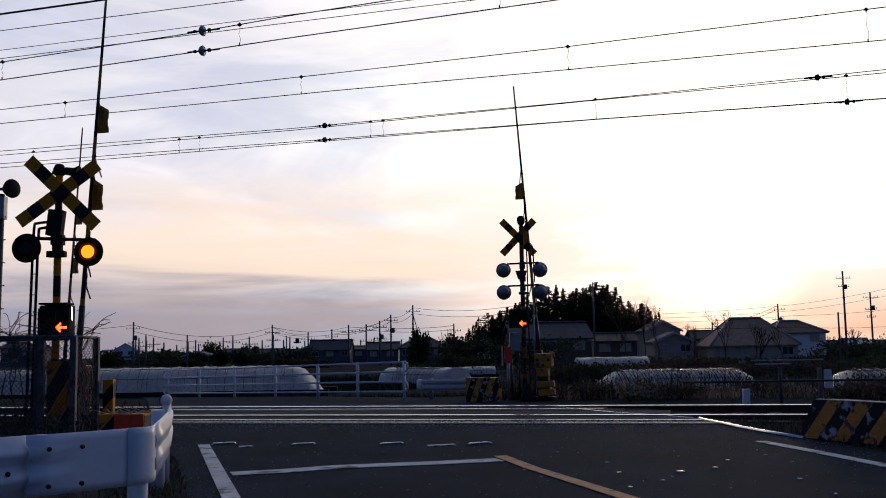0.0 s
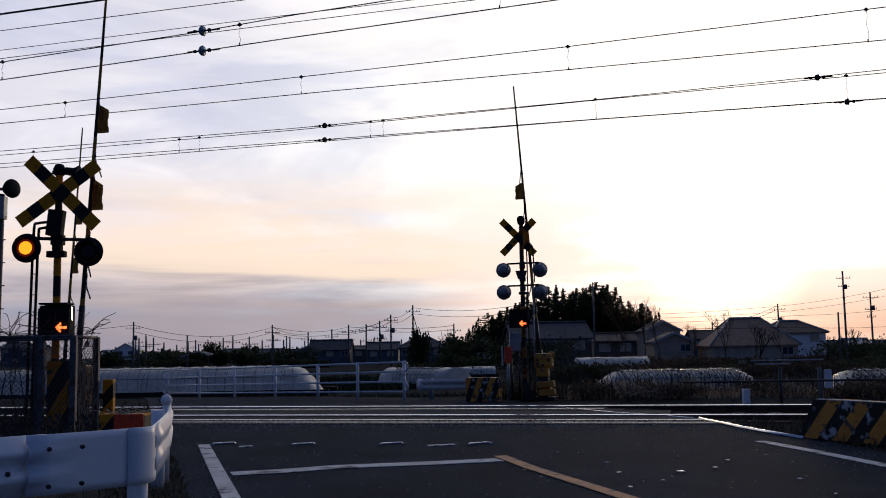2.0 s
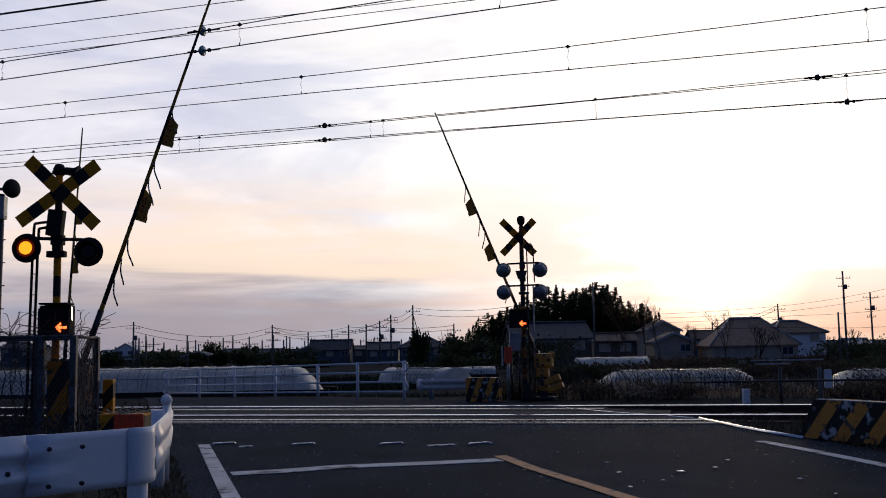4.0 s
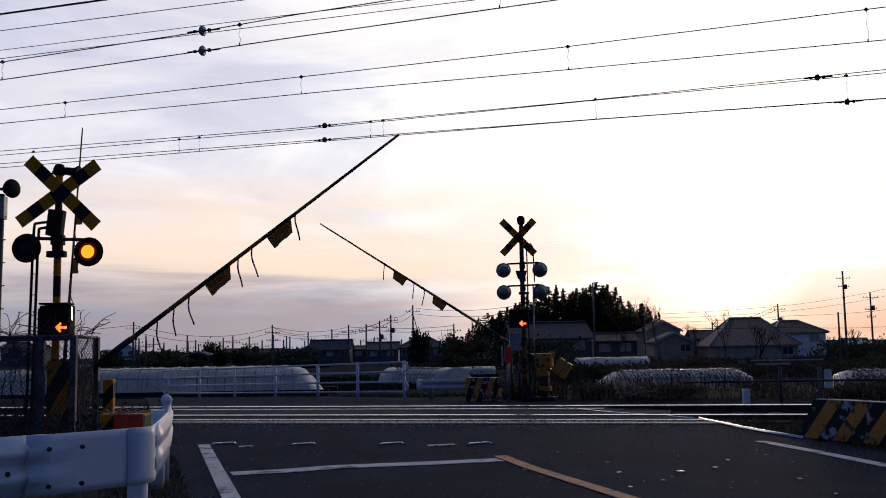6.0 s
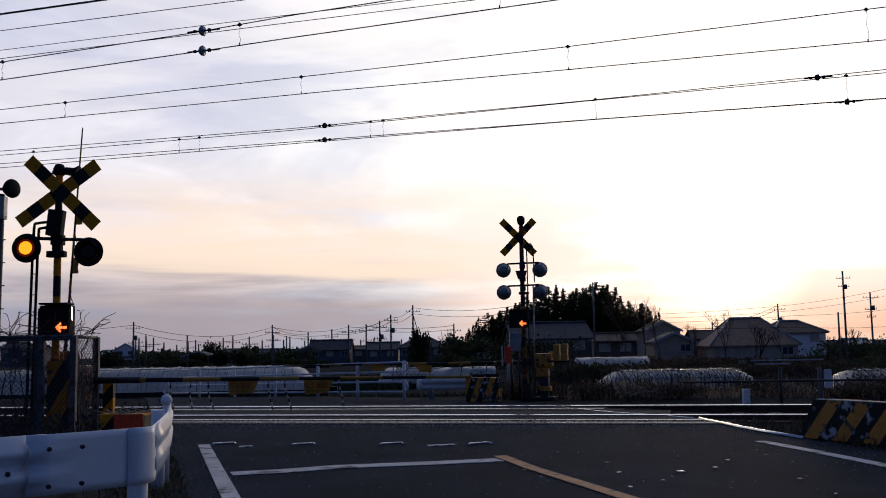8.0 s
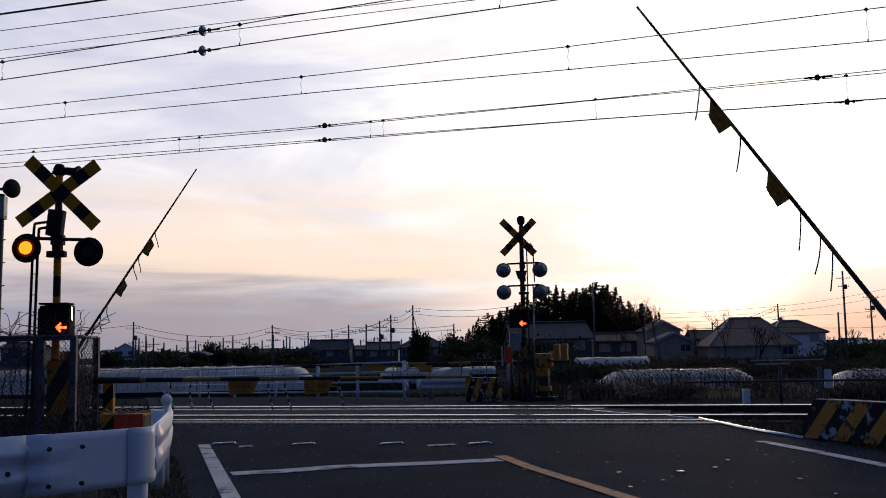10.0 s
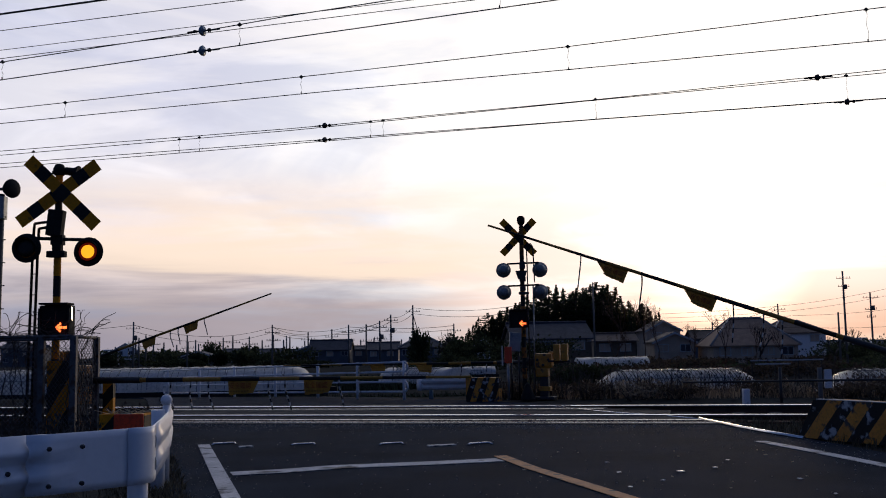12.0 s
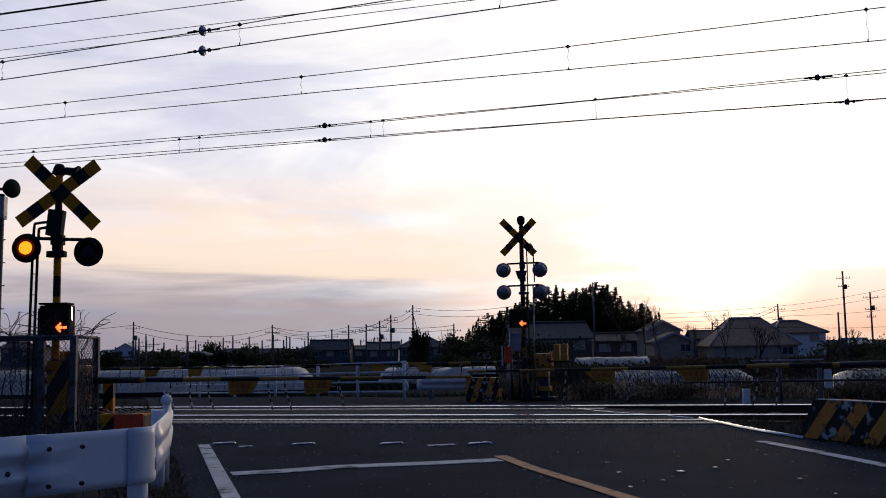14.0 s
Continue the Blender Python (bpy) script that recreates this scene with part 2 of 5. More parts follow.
# ---------------------------------------------------------------- mesh helpers
def box(bm, c, s, m=None, mi=0):
    r = bmesh.ops.create_cube(bm, size=1)
    t = Matrix.Translation(c) @ (m or Matrix()) @ Matrix.Diagonal((*s, 1))
    bmesh.ops.transform(bm, matrix=t, verts=r["verts"])
    for f in {f for v in r["verts"] for f in v.link_faces}:
        f.material_index = mi
    return r["verts"]


def soft_box(bm, c, s, w, m=None, mi=0):
    vs = box(bm, c, s, m, mi)
    es = {e for v in vs for e in v.link_edges}
    bmesh.ops.bevel(bm, geom=list(es), offset=w, segments=2, affect="EDGES", profile=.6)


def rod(bm, a, b, r0, r1=None, seg=8, mi=0, caps=True):
    a, b = Vector(a), Vector(b)
    r1 = r0 if r1 is None else r1
    q = (b - a).to_track_quat("Z", "Y").to_matrix()
    rings = []
    for p, r in ((a, r0), (b, r1)):
        rings.append([bm.verts.new(p + q @ Vector((r * math.cos(k * math.tau / seg), r * math.sin(k * math.tau / seg), 0))) for k in range(seg)])
    fs = [bm.faces.new((rings[0][k], rings[0][(k + 1) % seg], rings[1][(k + 1) % seg], rings[1][k])) for k in range(seg)]
    for f in fs:
        f.smooth = True
    if caps:
        fs += [bm.faces.new(rings[0][::-1]), bm.faces.new(rings[1])]
    for f in fs:
        f.material_index = mi


def tube(bm, pts, r, seg=8, mi=0):
    pts = [Vector(p) for p in pts]
    rings = []
    for i, p in enumerate(pts):
        d = (pts[min(i + 1, len(pts) - 1)] - pts[max(i - 1, 0)]).normalized()
        q = d.to_track_quat("Z", "Y").to_matrix()
        rings.append([bm.verts.new(p + q @ Vector((r * math.cos(k * math.tau / seg), r * math.sin(k * math.tau / seg), 0))) for k in range(seg)])
    for r0, r1 in zip(rings, rings[1:]):
        off = min(range(seg), key=lambda o: sum((r0[k].co - r1[(k + o) % seg].co).length for k in range(seg)))
        for k in range(seg):
            f = bm.faces.new((r0[k], r0[(k + 1) % seg], r1[(k + 1 + off) % seg], r1[(k + off) % seg]))
            f.smooth, f.material_index = True, mi
    bm.faces.new(rings[0][::-1]).material_index = mi
    bm.faces.new(rings[-1]).material_index = mi


def lathe(bm, prof, m=None, seg=24, mi=0):
    """A turned body about z: prof is rows of (radius, z)."""
    m = m or Matrix()
    rings = [[bm.verts.new(m @ Vector((r * math.cos(k * math.tau / seg), r * math.sin(k * math.tau / seg), z))) for k in range(seg)] for r, z in prof]
    for r0, r1 in zip(rings, rings[1:]):
        for k in range(seg):
            f = bm.faces.new((r0[k], r0[(k + 1) % seg], r1[(k + 1) % seg], r1[k]))
            f.smooth, f.material_index = True, mi
    bm.faces.new(rings[0][::-1]).material_index = mi
    bm.faces.new(rings[-1]).material_index = mi


def prism(bm, outline, depth, m=None, mi=0):
    """An outline in x, z pushed through y by depth, centred."""
    m = m or Matrix()
    a = [bm.verts.new(m @ Vector((x, -depth / 2, z))) for x, z in outline]
    b = [bm.verts.new(m @ Vector((x, depth / 2, z))) for x, z in outline]
    fs = [bm.faces.new(a), bm.faces.new(b[::-1])]
    n = len(a)
    fs += [bm.faces.new((a[k], b[k], b[(k + 1) % n], a[(k + 1) % n])) for k in range(n)]
    for f in fs:
        f.material_index = mi


def mesh_of(name, bm, mats):
    bmesh.ops.recalc_face_normals(bm, faces=bm.faces)
    me = bpy.data.meshes.new(name)
    bm.to_mesh(me)
    bm.free()
    for m in mats if isinstance(mats, (list, tuple)) else [mats]:
        me.materials.append(M[m])
    return me


def thing(name, label, category, m=None, group="", kind=""):
    ob = new(name)
    ob.matrix_basis = m or Matrix()
    return tagged(ob, label, category, group, kind)


def part(name, bm, mats, parent, label=""):
    ob = new(name, mesh_of(name, bm, mats))
    ob.parent = parent
    return tagged(ob, label) if label else ob


def solid(name, bm, mats, label, category, m=None, group="", kind=""):
    ob = new(name, mesh_of(name, bm, mats))
    ob.matrix_basis = m or Matrix()
    return tagged(ob, label, category, group, kind)


def B():
    return bmesh.new()


FACE = Matrix.Rotation(radians(90), 4, "X")  # turns +z of a turned body to -y, towards the near road


# ---------------------------------------------------------------- ground, road, railway
T_U, T_N = Vector((.9671, -.2543, 0)), Vector((.2543, .9671, 0))


def on_track(s, c, z=0.0):
    return T_U * s + T_N * c + Vector((0, 0, z))


def smooth(v, lo, hi):
    k = min(1, max(0, (v - lo) / (hi - lo)))
    return k * k * (3 - 2 * k)


def ground_height(x, y):
    c = T_N.dot(Vector((x, y, 0)))
    return -1.05 * smooth(c, 22, 38) - .22 * smooth(abs(c - 17.0), 4.2, 3.0) * smooth(abs(x + .6 + .3 * (y - 17)), 4.6, 5.4)


def road_left(y):
    return -3.45 - .31 * (y - 12) - (.035 * (y - 24) ** 2 if y > 24 else 0)


def road_right(y):
    if y < 11.5:
        return 4.05 - .10 * (y - 11.5) if y > 8 else 4.4 - .27 * (y - 8)
    if y < 19:
        return 4.05 - .10 * (y - 11.5) - .021 * (y - 11.5) ** 2
    return 2.12 - .62 * (y - 19) - .04 * (y - 19) ** 2


def ground():
    xs = sorted({s * v for s in (1, -1) for v in [0, *[.6 * k for k in range(1, 34)], 24, 30, 40, 60, 100, 200, 500, 1500, 3000]})
    ys = [-3000, -800, -200, -60, -20, -10, *[-6 + .6 * k for k in range(80)], 46, 52, 60, 80, 120, 200, 500, 1200, 3000]
    bm = B()
    g = [[bm.verts.new((x, y, ground_height(x, y) - .03 + .025 * noise.noise((x * .5, y * .5, 0)) * (abs(x) < 25))) for x in xs] for y in ys]
    for r0, r1 in zip(g, g[1:]):
        for k in range(len(xs) - 1):
            bm.faces.new((r0[k], r0[k + 1], r1[k + 1], r1[k])).smooth = True
    solid("ground", bm, "soil", "bare brown earth and field ground", "ground", kind="structure")


def road():
    bm = B()
    ys = [-25 + 1.0 * k for k in range(72)]
    rows = []
    for y in ys:
        l, r = road_left(y), road_right(y)
        zz = [max(ground_height(l + (r - l) * k / 8, y), -1.05 * smooth(T_N.dot(Vector((l + (r - l) * k / 8, y, 0))), 22, 38)) + .0 for k in range(9)]
        rows.append([bm.verts.new((l + (r - l) * k / 8, y, zz[k])) for k in range(9)])
    for r0, r1 in zip(rows, rows[1:]):
        for k in range(8):
            bm.faces.new((r0[k], r0[k + 1], r1[k + 1], r1[k]))
    ret = bmesh.ops.extrude_face_region(bm, geom=list(bm.faces))
    for v in ret["geom"]:
        if isinstance(v, bmesh.types.BMVert):
            v.co.z -= .06
    return solid("road", bm, "asphalt", "dark grey worn asphalt road over the crossing", "road", kind="structure")


def strip(name, pts, width, mat, label, z=.004, thick=.004):
    """A painted line: a thin slab along pts."""
    bm = B()
    pts = [Vector((*p, 0)) for p in pts]
    rows = []
    for i, p in enumerate(pts):
        d = (pts[min(i + 1, len(pts) - 1)] - pts[max(i - 1, 0)]).normalized()
        n = Vector((-d.y, d.x, 0)) * width / 2
        rows.append([bm.verts.new(p + n * s + Vector((0, 0, h))) for s, h in ((1, z), (1, z + thick), (-1, z + thick), (-1, z))])
    for a, b in zip(rows, rows[1:]):
        for k in range(4):
            bm.faces.new((a[k], a[(k + 1) % 4], b[(k + 1) % 4], b[k]))
    bm.faces.new(rows[0])
    bm.faces.new(rows[-1][::-1])
    return solid(name, bm, mat, label, "road marking", kind="structure")


def railway():
    bed = B()
    for s0, s1 in ((-70, 60),):
        n = 90
        rows = []
        for i in range(n + 1):
            s = s0 + (s1 - s0) * i / n
            rows.append([bed.verts.new(on_track(s, c, z + .02 * noise.noise((s * 2, c * 3, 0)))) for c, z in ((13.0, -.26), (13.8, -.13), (17.0, -.14), (20.2, -.13), (21.0, -.26))])
        for a, b in zip(rows, rows[1:]):
            for k in range(4):
                bed.faces.new((a[k], a[k + 1], b[k + 1], b[k]))
    track_bed = solid("track_bed", bed, "ballast", "dark dirty ballast under the rails", "ballast", kind="structure")
    sl = B()
    soft_box(sl, (0, 0, 0), (.20, 2.1, .14), .012)
    me = mesh_of("sleeper", sl, "sleeper")
    for c in (15.12, 18.71):
        for k in range(100):
            s = -33 + k * .62
            p = on_track(s, c)
            if .30 - .624 * c - .3 < s < 8.73 - .6 * c + .3:
                continue
            ob = new("sleeper", me)
            ob.parent = track_bed
            ob.matrix_basis = Matrix.Translation(p + Vector((0, 0, -.165))) @ Matrix.Rotation(radians(-14.73), 4, "Z")
    rot = Matrix.Rotation(radians(-14.73), 4, "Z")
    for c, mat, lift, lab in ((14.59, "rail_rust", .0, "rusty brown steel rail"), (15.66, "rail_bright", .024, "polished steel rail"), (18.18, "rail_bright", .024, "polished steel rail"), (19.25, "rail_rust", -.02, "rusty brown steel rail")):
        bm = B()
        head = [(-.036, -.038), (-.036, -.014), (-.029, -.0055), (.016, 0), (.031, -.004), (.032, -.035), (.008, -.045), (.008, -.125), (.06, -.138), (.06, -.148), (-.06, -.148), (-.06, -.138), (-.008, -.125), (-.008, -.045)]
        a = [bm.verts.new(rot @ Vector((-75, y, z))) for y, z in head]
        b = [bm.verts.new(rot @ Vector((70, y, z))) for y, z in head]
        n = len(head)
        for k in range(n):
            f = bm.faces.new((a[k], b[k], b[(k + 1) % n], a[(k + 1) % n]))
            f.material_index = 0 if k in (1, 2, 3) else 1
        bm.faces.new(a)
        bm.faces.new(b)
        solid("rail", bm, [mat, "rail_rust"], lab + " of the double track", "rail", Matrix.Translation(on_track(0, c, .008 + lift)), "railway rails", "structure")
    # slabs of the crossing, with steel edges
    for c0, c1, z in ((13.96, 14.25, .006), (14.80, 15.17, .008), (15.21, 15.54, .008), (15.80, 17.02, .006), (17.08, 17.57, .006), (17.63, 18.05, .006), (18.31, 18.70, .004), (18.74, 19.15, .004)):
        for k in range(7):
            s0 = .30 - .624 * c0 + k * 1.28
            bm = B()
            soft_box(bm, (0, 0, -.05), (1.26, c1 - c0, .1), .008)
            ob = solid("crossing_slab", bm, "panel", "dark worn concrete slab between the rails", "slab", Matrix.Translation(on_track(s0 + .64, (c0 + c1) / 2, z)) @ rot, "slabs of the crossing", "structure")
    for c, h in ((14.28, .014), (14.77, .016), (17.60, .012)):
        bm = B()
        s0 = .30 - .624 * c
        prism(bm, [(-.024, -.05), (-.024, -.009), (-.018, -.004), (.012, 0), (.020, -.004), (.022, -.05)], 8.9, Matrix.Rotation(radians(90), 4, "Z"))
        solid("edge_rail", bm, "edge_steel", "thin worn steel edge along the crossing slabs", "steel edge", Matrix.Translation(on_track(s0 + 4.45, c, h)) @ rot, "steel edges", "structure")


ground()
road()
railway()
strip("edge_line", [(-2.87, 11.85), (-1.60, 7.45), (1.6, -4)], .135, "road_white", "worn white line at the road's edge")
strip("stop_line", [(-1.91, 8.91), (-1.48, 9.05), (-1.0, 9.30), (-.48, 9.40), (-.16, 9.46), (.51, 9.64)], .27, "road_white", "worn white stop line before the crossing")
strip("centre_line", [(.53, 10.0), (.75, 8.96), (.96, 8.19), (1.26, 7.09), (4.3, -4)], .13, "road_orange", "worn orange centre line of the road")
strip("edge_line", [(3.44, 11.02), (3.62, 9.85), (3.77, 8.65), (6.9, -3)], .14, "road_white", "worn white line at the road's edge")
# Polished tubes stand in for the sunset glint along the wet kerb.
edging = B()
tube(edging, [(1.93, 18.41, .006), (2.83, 16.15, .006), (3.37, 15.3, .006), (3.66, 14.47, .006)], .012, 10)
tube(edging, [(3.66, 14.47, .010), (3.76, 12.97, .012), (3.85, 12.14, .012), (3.99, 11.19, .010)], .024, 12)
solid("kerb_glint", edging, "rail_bright", "polished tube drawn as the bright glint along the road's kerb", "edging", kind="structure")


# ---------------------------------------------------------------- overhead line
def overhead():
    def wire(name, c, pts, r, label, sag=.0):
        bm = B()
        out = []
        for (s0, z0), (s1, z1) in zip(pts, pts[1:]):
            n = max(1, int((s1 - s0) / 4))
            out += [on_track(s0 + (s1 - s0) * k / n, c, z0 + (z1 - z0) * k / n) for k in range(n)]
        out.append(on_track(pts[-1][0], c, pts[-1][1]))
        tube(bm, out, r, 6)
        return solid(name, bm, "wire", label, "cable", group="overhead wires")

    def height(pts, s):
        for (s0, z0), (s1, z1) in zip(pts, pts[1:]):
            if s0 <= s <= s1:
                return z0 + (z1 - z0) * (s - s0) / (s1 - s0)

    near_mess = [(-40, 5.93), (-12.77, 5.77), (-6.0, 5.865), (-2.1, 5.935), (2.84, 6.08), (30, 6.3)]
    near_cont = [(-40, 5.47), (-12.77, 5.50), (-6.0, 5.556), (-2.1, 5.556), (2.84, 5.575), (30, 5.6)]
    wire("messenger_wire", 15.67, near_mess, .0075, "dark messenger wire hanging over the near track")
    wire("contact_wire", 15.67, near_cont, .0075, "dark contact wire over the near track")
    for c, z, lift in ((19.4, .0, .0), (19.56, -.02, .03)):
        far_mess = [(-45, 6.0 + z), (-15.8, 5.9 + z * 3), (-8.4, 5.88), (-2.07, 5.965 + lift), (3.44, 6.09 + z), (30, 6.5)]
        far_cont = [(-45, 5.60 + z * 2), (-15.8, 5.60 + z * 3), (-8.0, 5.585), (-2.08, 5.575 + lift), (3.42, 5.55 + lift), (30, 5.5 + z)]
        wire("messenger_wire", c, far_mess, .008, "dark messenger wire hanging over the far track")
        wire("contact_wire", c, far_cont, .008, "dark contact wire over the far track")
    side_mess = [(-30, 5.3), (-10.3, 5.59), (-7.12, 5.715), (-5.43, 5.82), (-3.92, 5.88), (20, 6.6)]
    side_cont = [(-30, 4.7), (-10.29, 5.31), (-6.86, 5.435), (-5.43, 5.495), (-1.7, 5.625), (20, 6.4)]
    wire("messenger_wire", 12.6, side_mess, .0075, "dark anchored messenger wire crossing the sky")
    wire("contact_wire", 12.6, side_cont, .008, "dark anchored contact wire crossing the sky")
    wire("feeder_wire", 12.8, [(-30, 5.5), (-10.46, 5.72), (-5.52, 5.79), (20, 6.1)], .0055, "thin dark feeder wire crossing the sky")
    wire("feeder_wire", 12.84, [(-30, 5.67), (-10.47, 5.87), (-5.52, 5.92), (20, 6.15)], .005, "thin dark feeder wire crossing the sky")
    wire("feeder_wire", 11.5, [(-30, 5.5), (-9.41, 5.65), (20, 5.9)], .0055, "thin dark feeder wire crossing the sky")
    wire("feeder_cable", 10.5, [(-30, 5.2), (-8.6, 5.47), (20, 5.9)], .013, "thick black feeder cable crossing the sky")
    for c, low, high, spots in ((15.67, near_cont, near_mess, (-11.35, -6.62, -1.96, 2.56)), (19.48, far_cont, far_mess, (-14.93, -11.16, -10.66, -6.66, -6.38, -1.92, 2.76)), (12.6, side_cont, side_mess, (-10.25, -6.27, -2.47))):
        for s in spots:
            z0, z1 = height(low, s), height(high, s)
            t = thing("dropper", "thin dropper with clamps between two overhead wires", "wire clamp", Matrix.Translation(on_track(s, c)), "droppers")
            bm = B()
            tube(bm, [(0, 0, z0), (.014, 0, z0 + (z1 - z0) * .3), (-.012, 0, z0 + (z1 - z0) * .55), (.010, 0, z0 + (z1 - z0) * .8), (0, 0, z1)], .0028, 5)
            part("dropper_wire", bm, "wire", t)
            bm = B()
            lathe(bm, [(.008, -.03), (.022, -.018), (.024, .012), (.008, .03)], Matrix.Translation((0, 0, z1)), 8)
            box(bm, (.0, 0, z1 - .004), (.07, .016, .02))
            part("clamp", bm, "wire", t)
            bm = B()
            box(bm, (0, 0, z0 + .015), (.016, .012, .05))
            part("clip", bm, "wire", t)
    for s, z, c, big, mat in ((-6.86, 5.735, 12.6, 1, "porcelain"), (-6.86, 5.437, 12.6, 1, "porcelain"), (-7.68, 5.9, 19.45, .8, "dark_steel"), (-7.68, 5.59, 19.45, .8, "dark_steel"), (2.25, 6.06, 19.45, .8, "dark_steel"), (2.75, 5.55, 19.45, .8, "dark_steel")):
        slope = Matrix.Rotation(radians(-14.73), 4, "Z") @ Matrix.Rotation(radians(90), 4, "Y")
        t = thing("insulator", "disc insulator strung into an overhead wire", "insulator", Matrix.Translation(on_track(s, c, z)) @ slope, "insulators")
        bm = B()
        lathe(bm, [(.018, -.05), (.045, -.04), (.070 * big, -.015), (.078 * big, .018), (.070 * big, .026), (.028, .02), (.024, .05)], None, 16)
        part("disc", bm, mat, t, "blue-grey glazed disc" if mat == "porcelain" else "dark disc")
        bm = B()
        lathe(bm, [(.010, -.24), (.013, -.22), (.013, .26), (.010, .28)], None, 8)
        lathe(bm, [(.014, .08), (.03, .10), (.03, .125), (.014, .14)], None, 8)
        lathe(bm, [(.014, -.15), (.024, -.13), (.024, -.10), (.014, -.09)], None, 8)
        part("clamp_rod", bm, "wire", t)


# ---------------------------------------------------------------- crossing signals
def bands(bm, length, r0, r1, step, first=0, axis="z", seg=12, start=0.0):
    """A round pole in yellow (0) and black (1) bands."""
    k, z = first, start
    while z < length - 1e-6:
        z1 = min(length, z + step)
        ra, rb = r0 + (r1 - r0) * z / length, r0 + (r1 - r0) * z1 / length
        a, b = ((0, 0, z), (0, 0, z1)) if axis == "z" else ((z, 0, 0), (z1, 0, 0))
        rod(bm, a, b, ra, rb, seg, k % 2, caps=False)
        z, k = z1, k + 1
    bmesh.ops.remove_doubles(bm, verts=bm.verts, dist=.0005)
    bmesh.ops.holes_fill(bm, edges=bm.edges, sides=0)


def striped_board(bm, length, width, thick, m, n):
    box(bm, (0, 0, 0), (length, thick, width))
    for k in range(1, n):
        bmesh.ops.bisect_plane(bm, geom=bm.verts[:] + bm.edges[:] + bm.faces[:], plane_co=(-length / 2 + length * k / n, 0, 0), plane_no=(1, 0, 0))
    for f in bm.faces:
        f.material_index = min(n - 1, int((f.calc_center_median().x / length + .5) * n)) % 2
    bmesh.ops.transform(bm, matrix=m, verts=bm.verts)


def arrow_outline(w, h):
    return [(-w / 2, 0), (-w / 2 + h / 2, h / 2), (-w / 2 + h * .62, h * .36), (-w / 2 + h * .42, h * .13), (w / 2, h * .13), (w / 2, -h * .13), (-w / 2 + h * .42, -h * .13), (-w / 2 + h * .62, -h * .36), (-w / 2 + h / 2, -h / 2)]


ROTORS = []


def flasher(post, p, front=True, r=.182):
    """Round flasher. Its lit face turns towards the road and away."""
    bm = B()
    m = Matrix.Translation(p) @ (FACE if front else FACE @ Matrix.Rotation(radians(180), 4, "X"))
    lathe(bm, [(.04, -.10), (.09, -.07), (.122, -.02), (.132, .08), (r * .95, .092), (r, .10), (r, .108), (.128, .114), (.117, .112), (.117, -.012), (.02, -.014)] if front else
          [(.03, -.19), (.075, -.17), (.105, -.12), (.12, -.05), (r * .92, -.03), (r, -.01), (r, .01), (r * .7, .02), (.02, .02)], m, 28)
    body = part("flasher", bm, "lamp_black" if front else "lamp_grey", post, "black round flasher shade" if front else "grey back of a round flasher")
    bm = B()
    n = 20
    hood = []
    for k in range(n + 1):
        a = radians(-20 + 220 * k / n)
        for rr in (.128, .135):
            for zz, cut in ((.108 if front else 0, 0), (.21 if front else .17, .05 * (1 - math.sin(max(0, a))))):
                hood.append(bm.verts.new(m @ Vector((rr * math.cos(a), rr * math.sin(a), zz - cut))))
    for k in range(n):
        i, j = k * 4, k * 4 + 4
        for x, y in ((0, 1), (1, 3), (3, 2), (2, 0)):
            bm.faces.new((hood[i + x], hood[i + y], hood[j + y], hood[j + x])).smooth = True
    part("hood", bm, "lamp_black", body)
    if front:
        bm = B()
        lathe(bm, [(.078, -.012), (.084, -.004), (.086, .002)], None, 24, 0)
        lathe(bm, [(.086, -.006), (.112, -.004), (.112, .002), (.086, .006)], None, 24, 1)
        lathe(bm, [(.1145, -.003), (.1145, .008), (.06, .016), (.01, .018)], None, 24, 2)
        ob = part("lamp_face", bm, ["amber", "red_glow", "lens_dark"], body, "amber lamp face, lit on one side")
        return ob
    return None


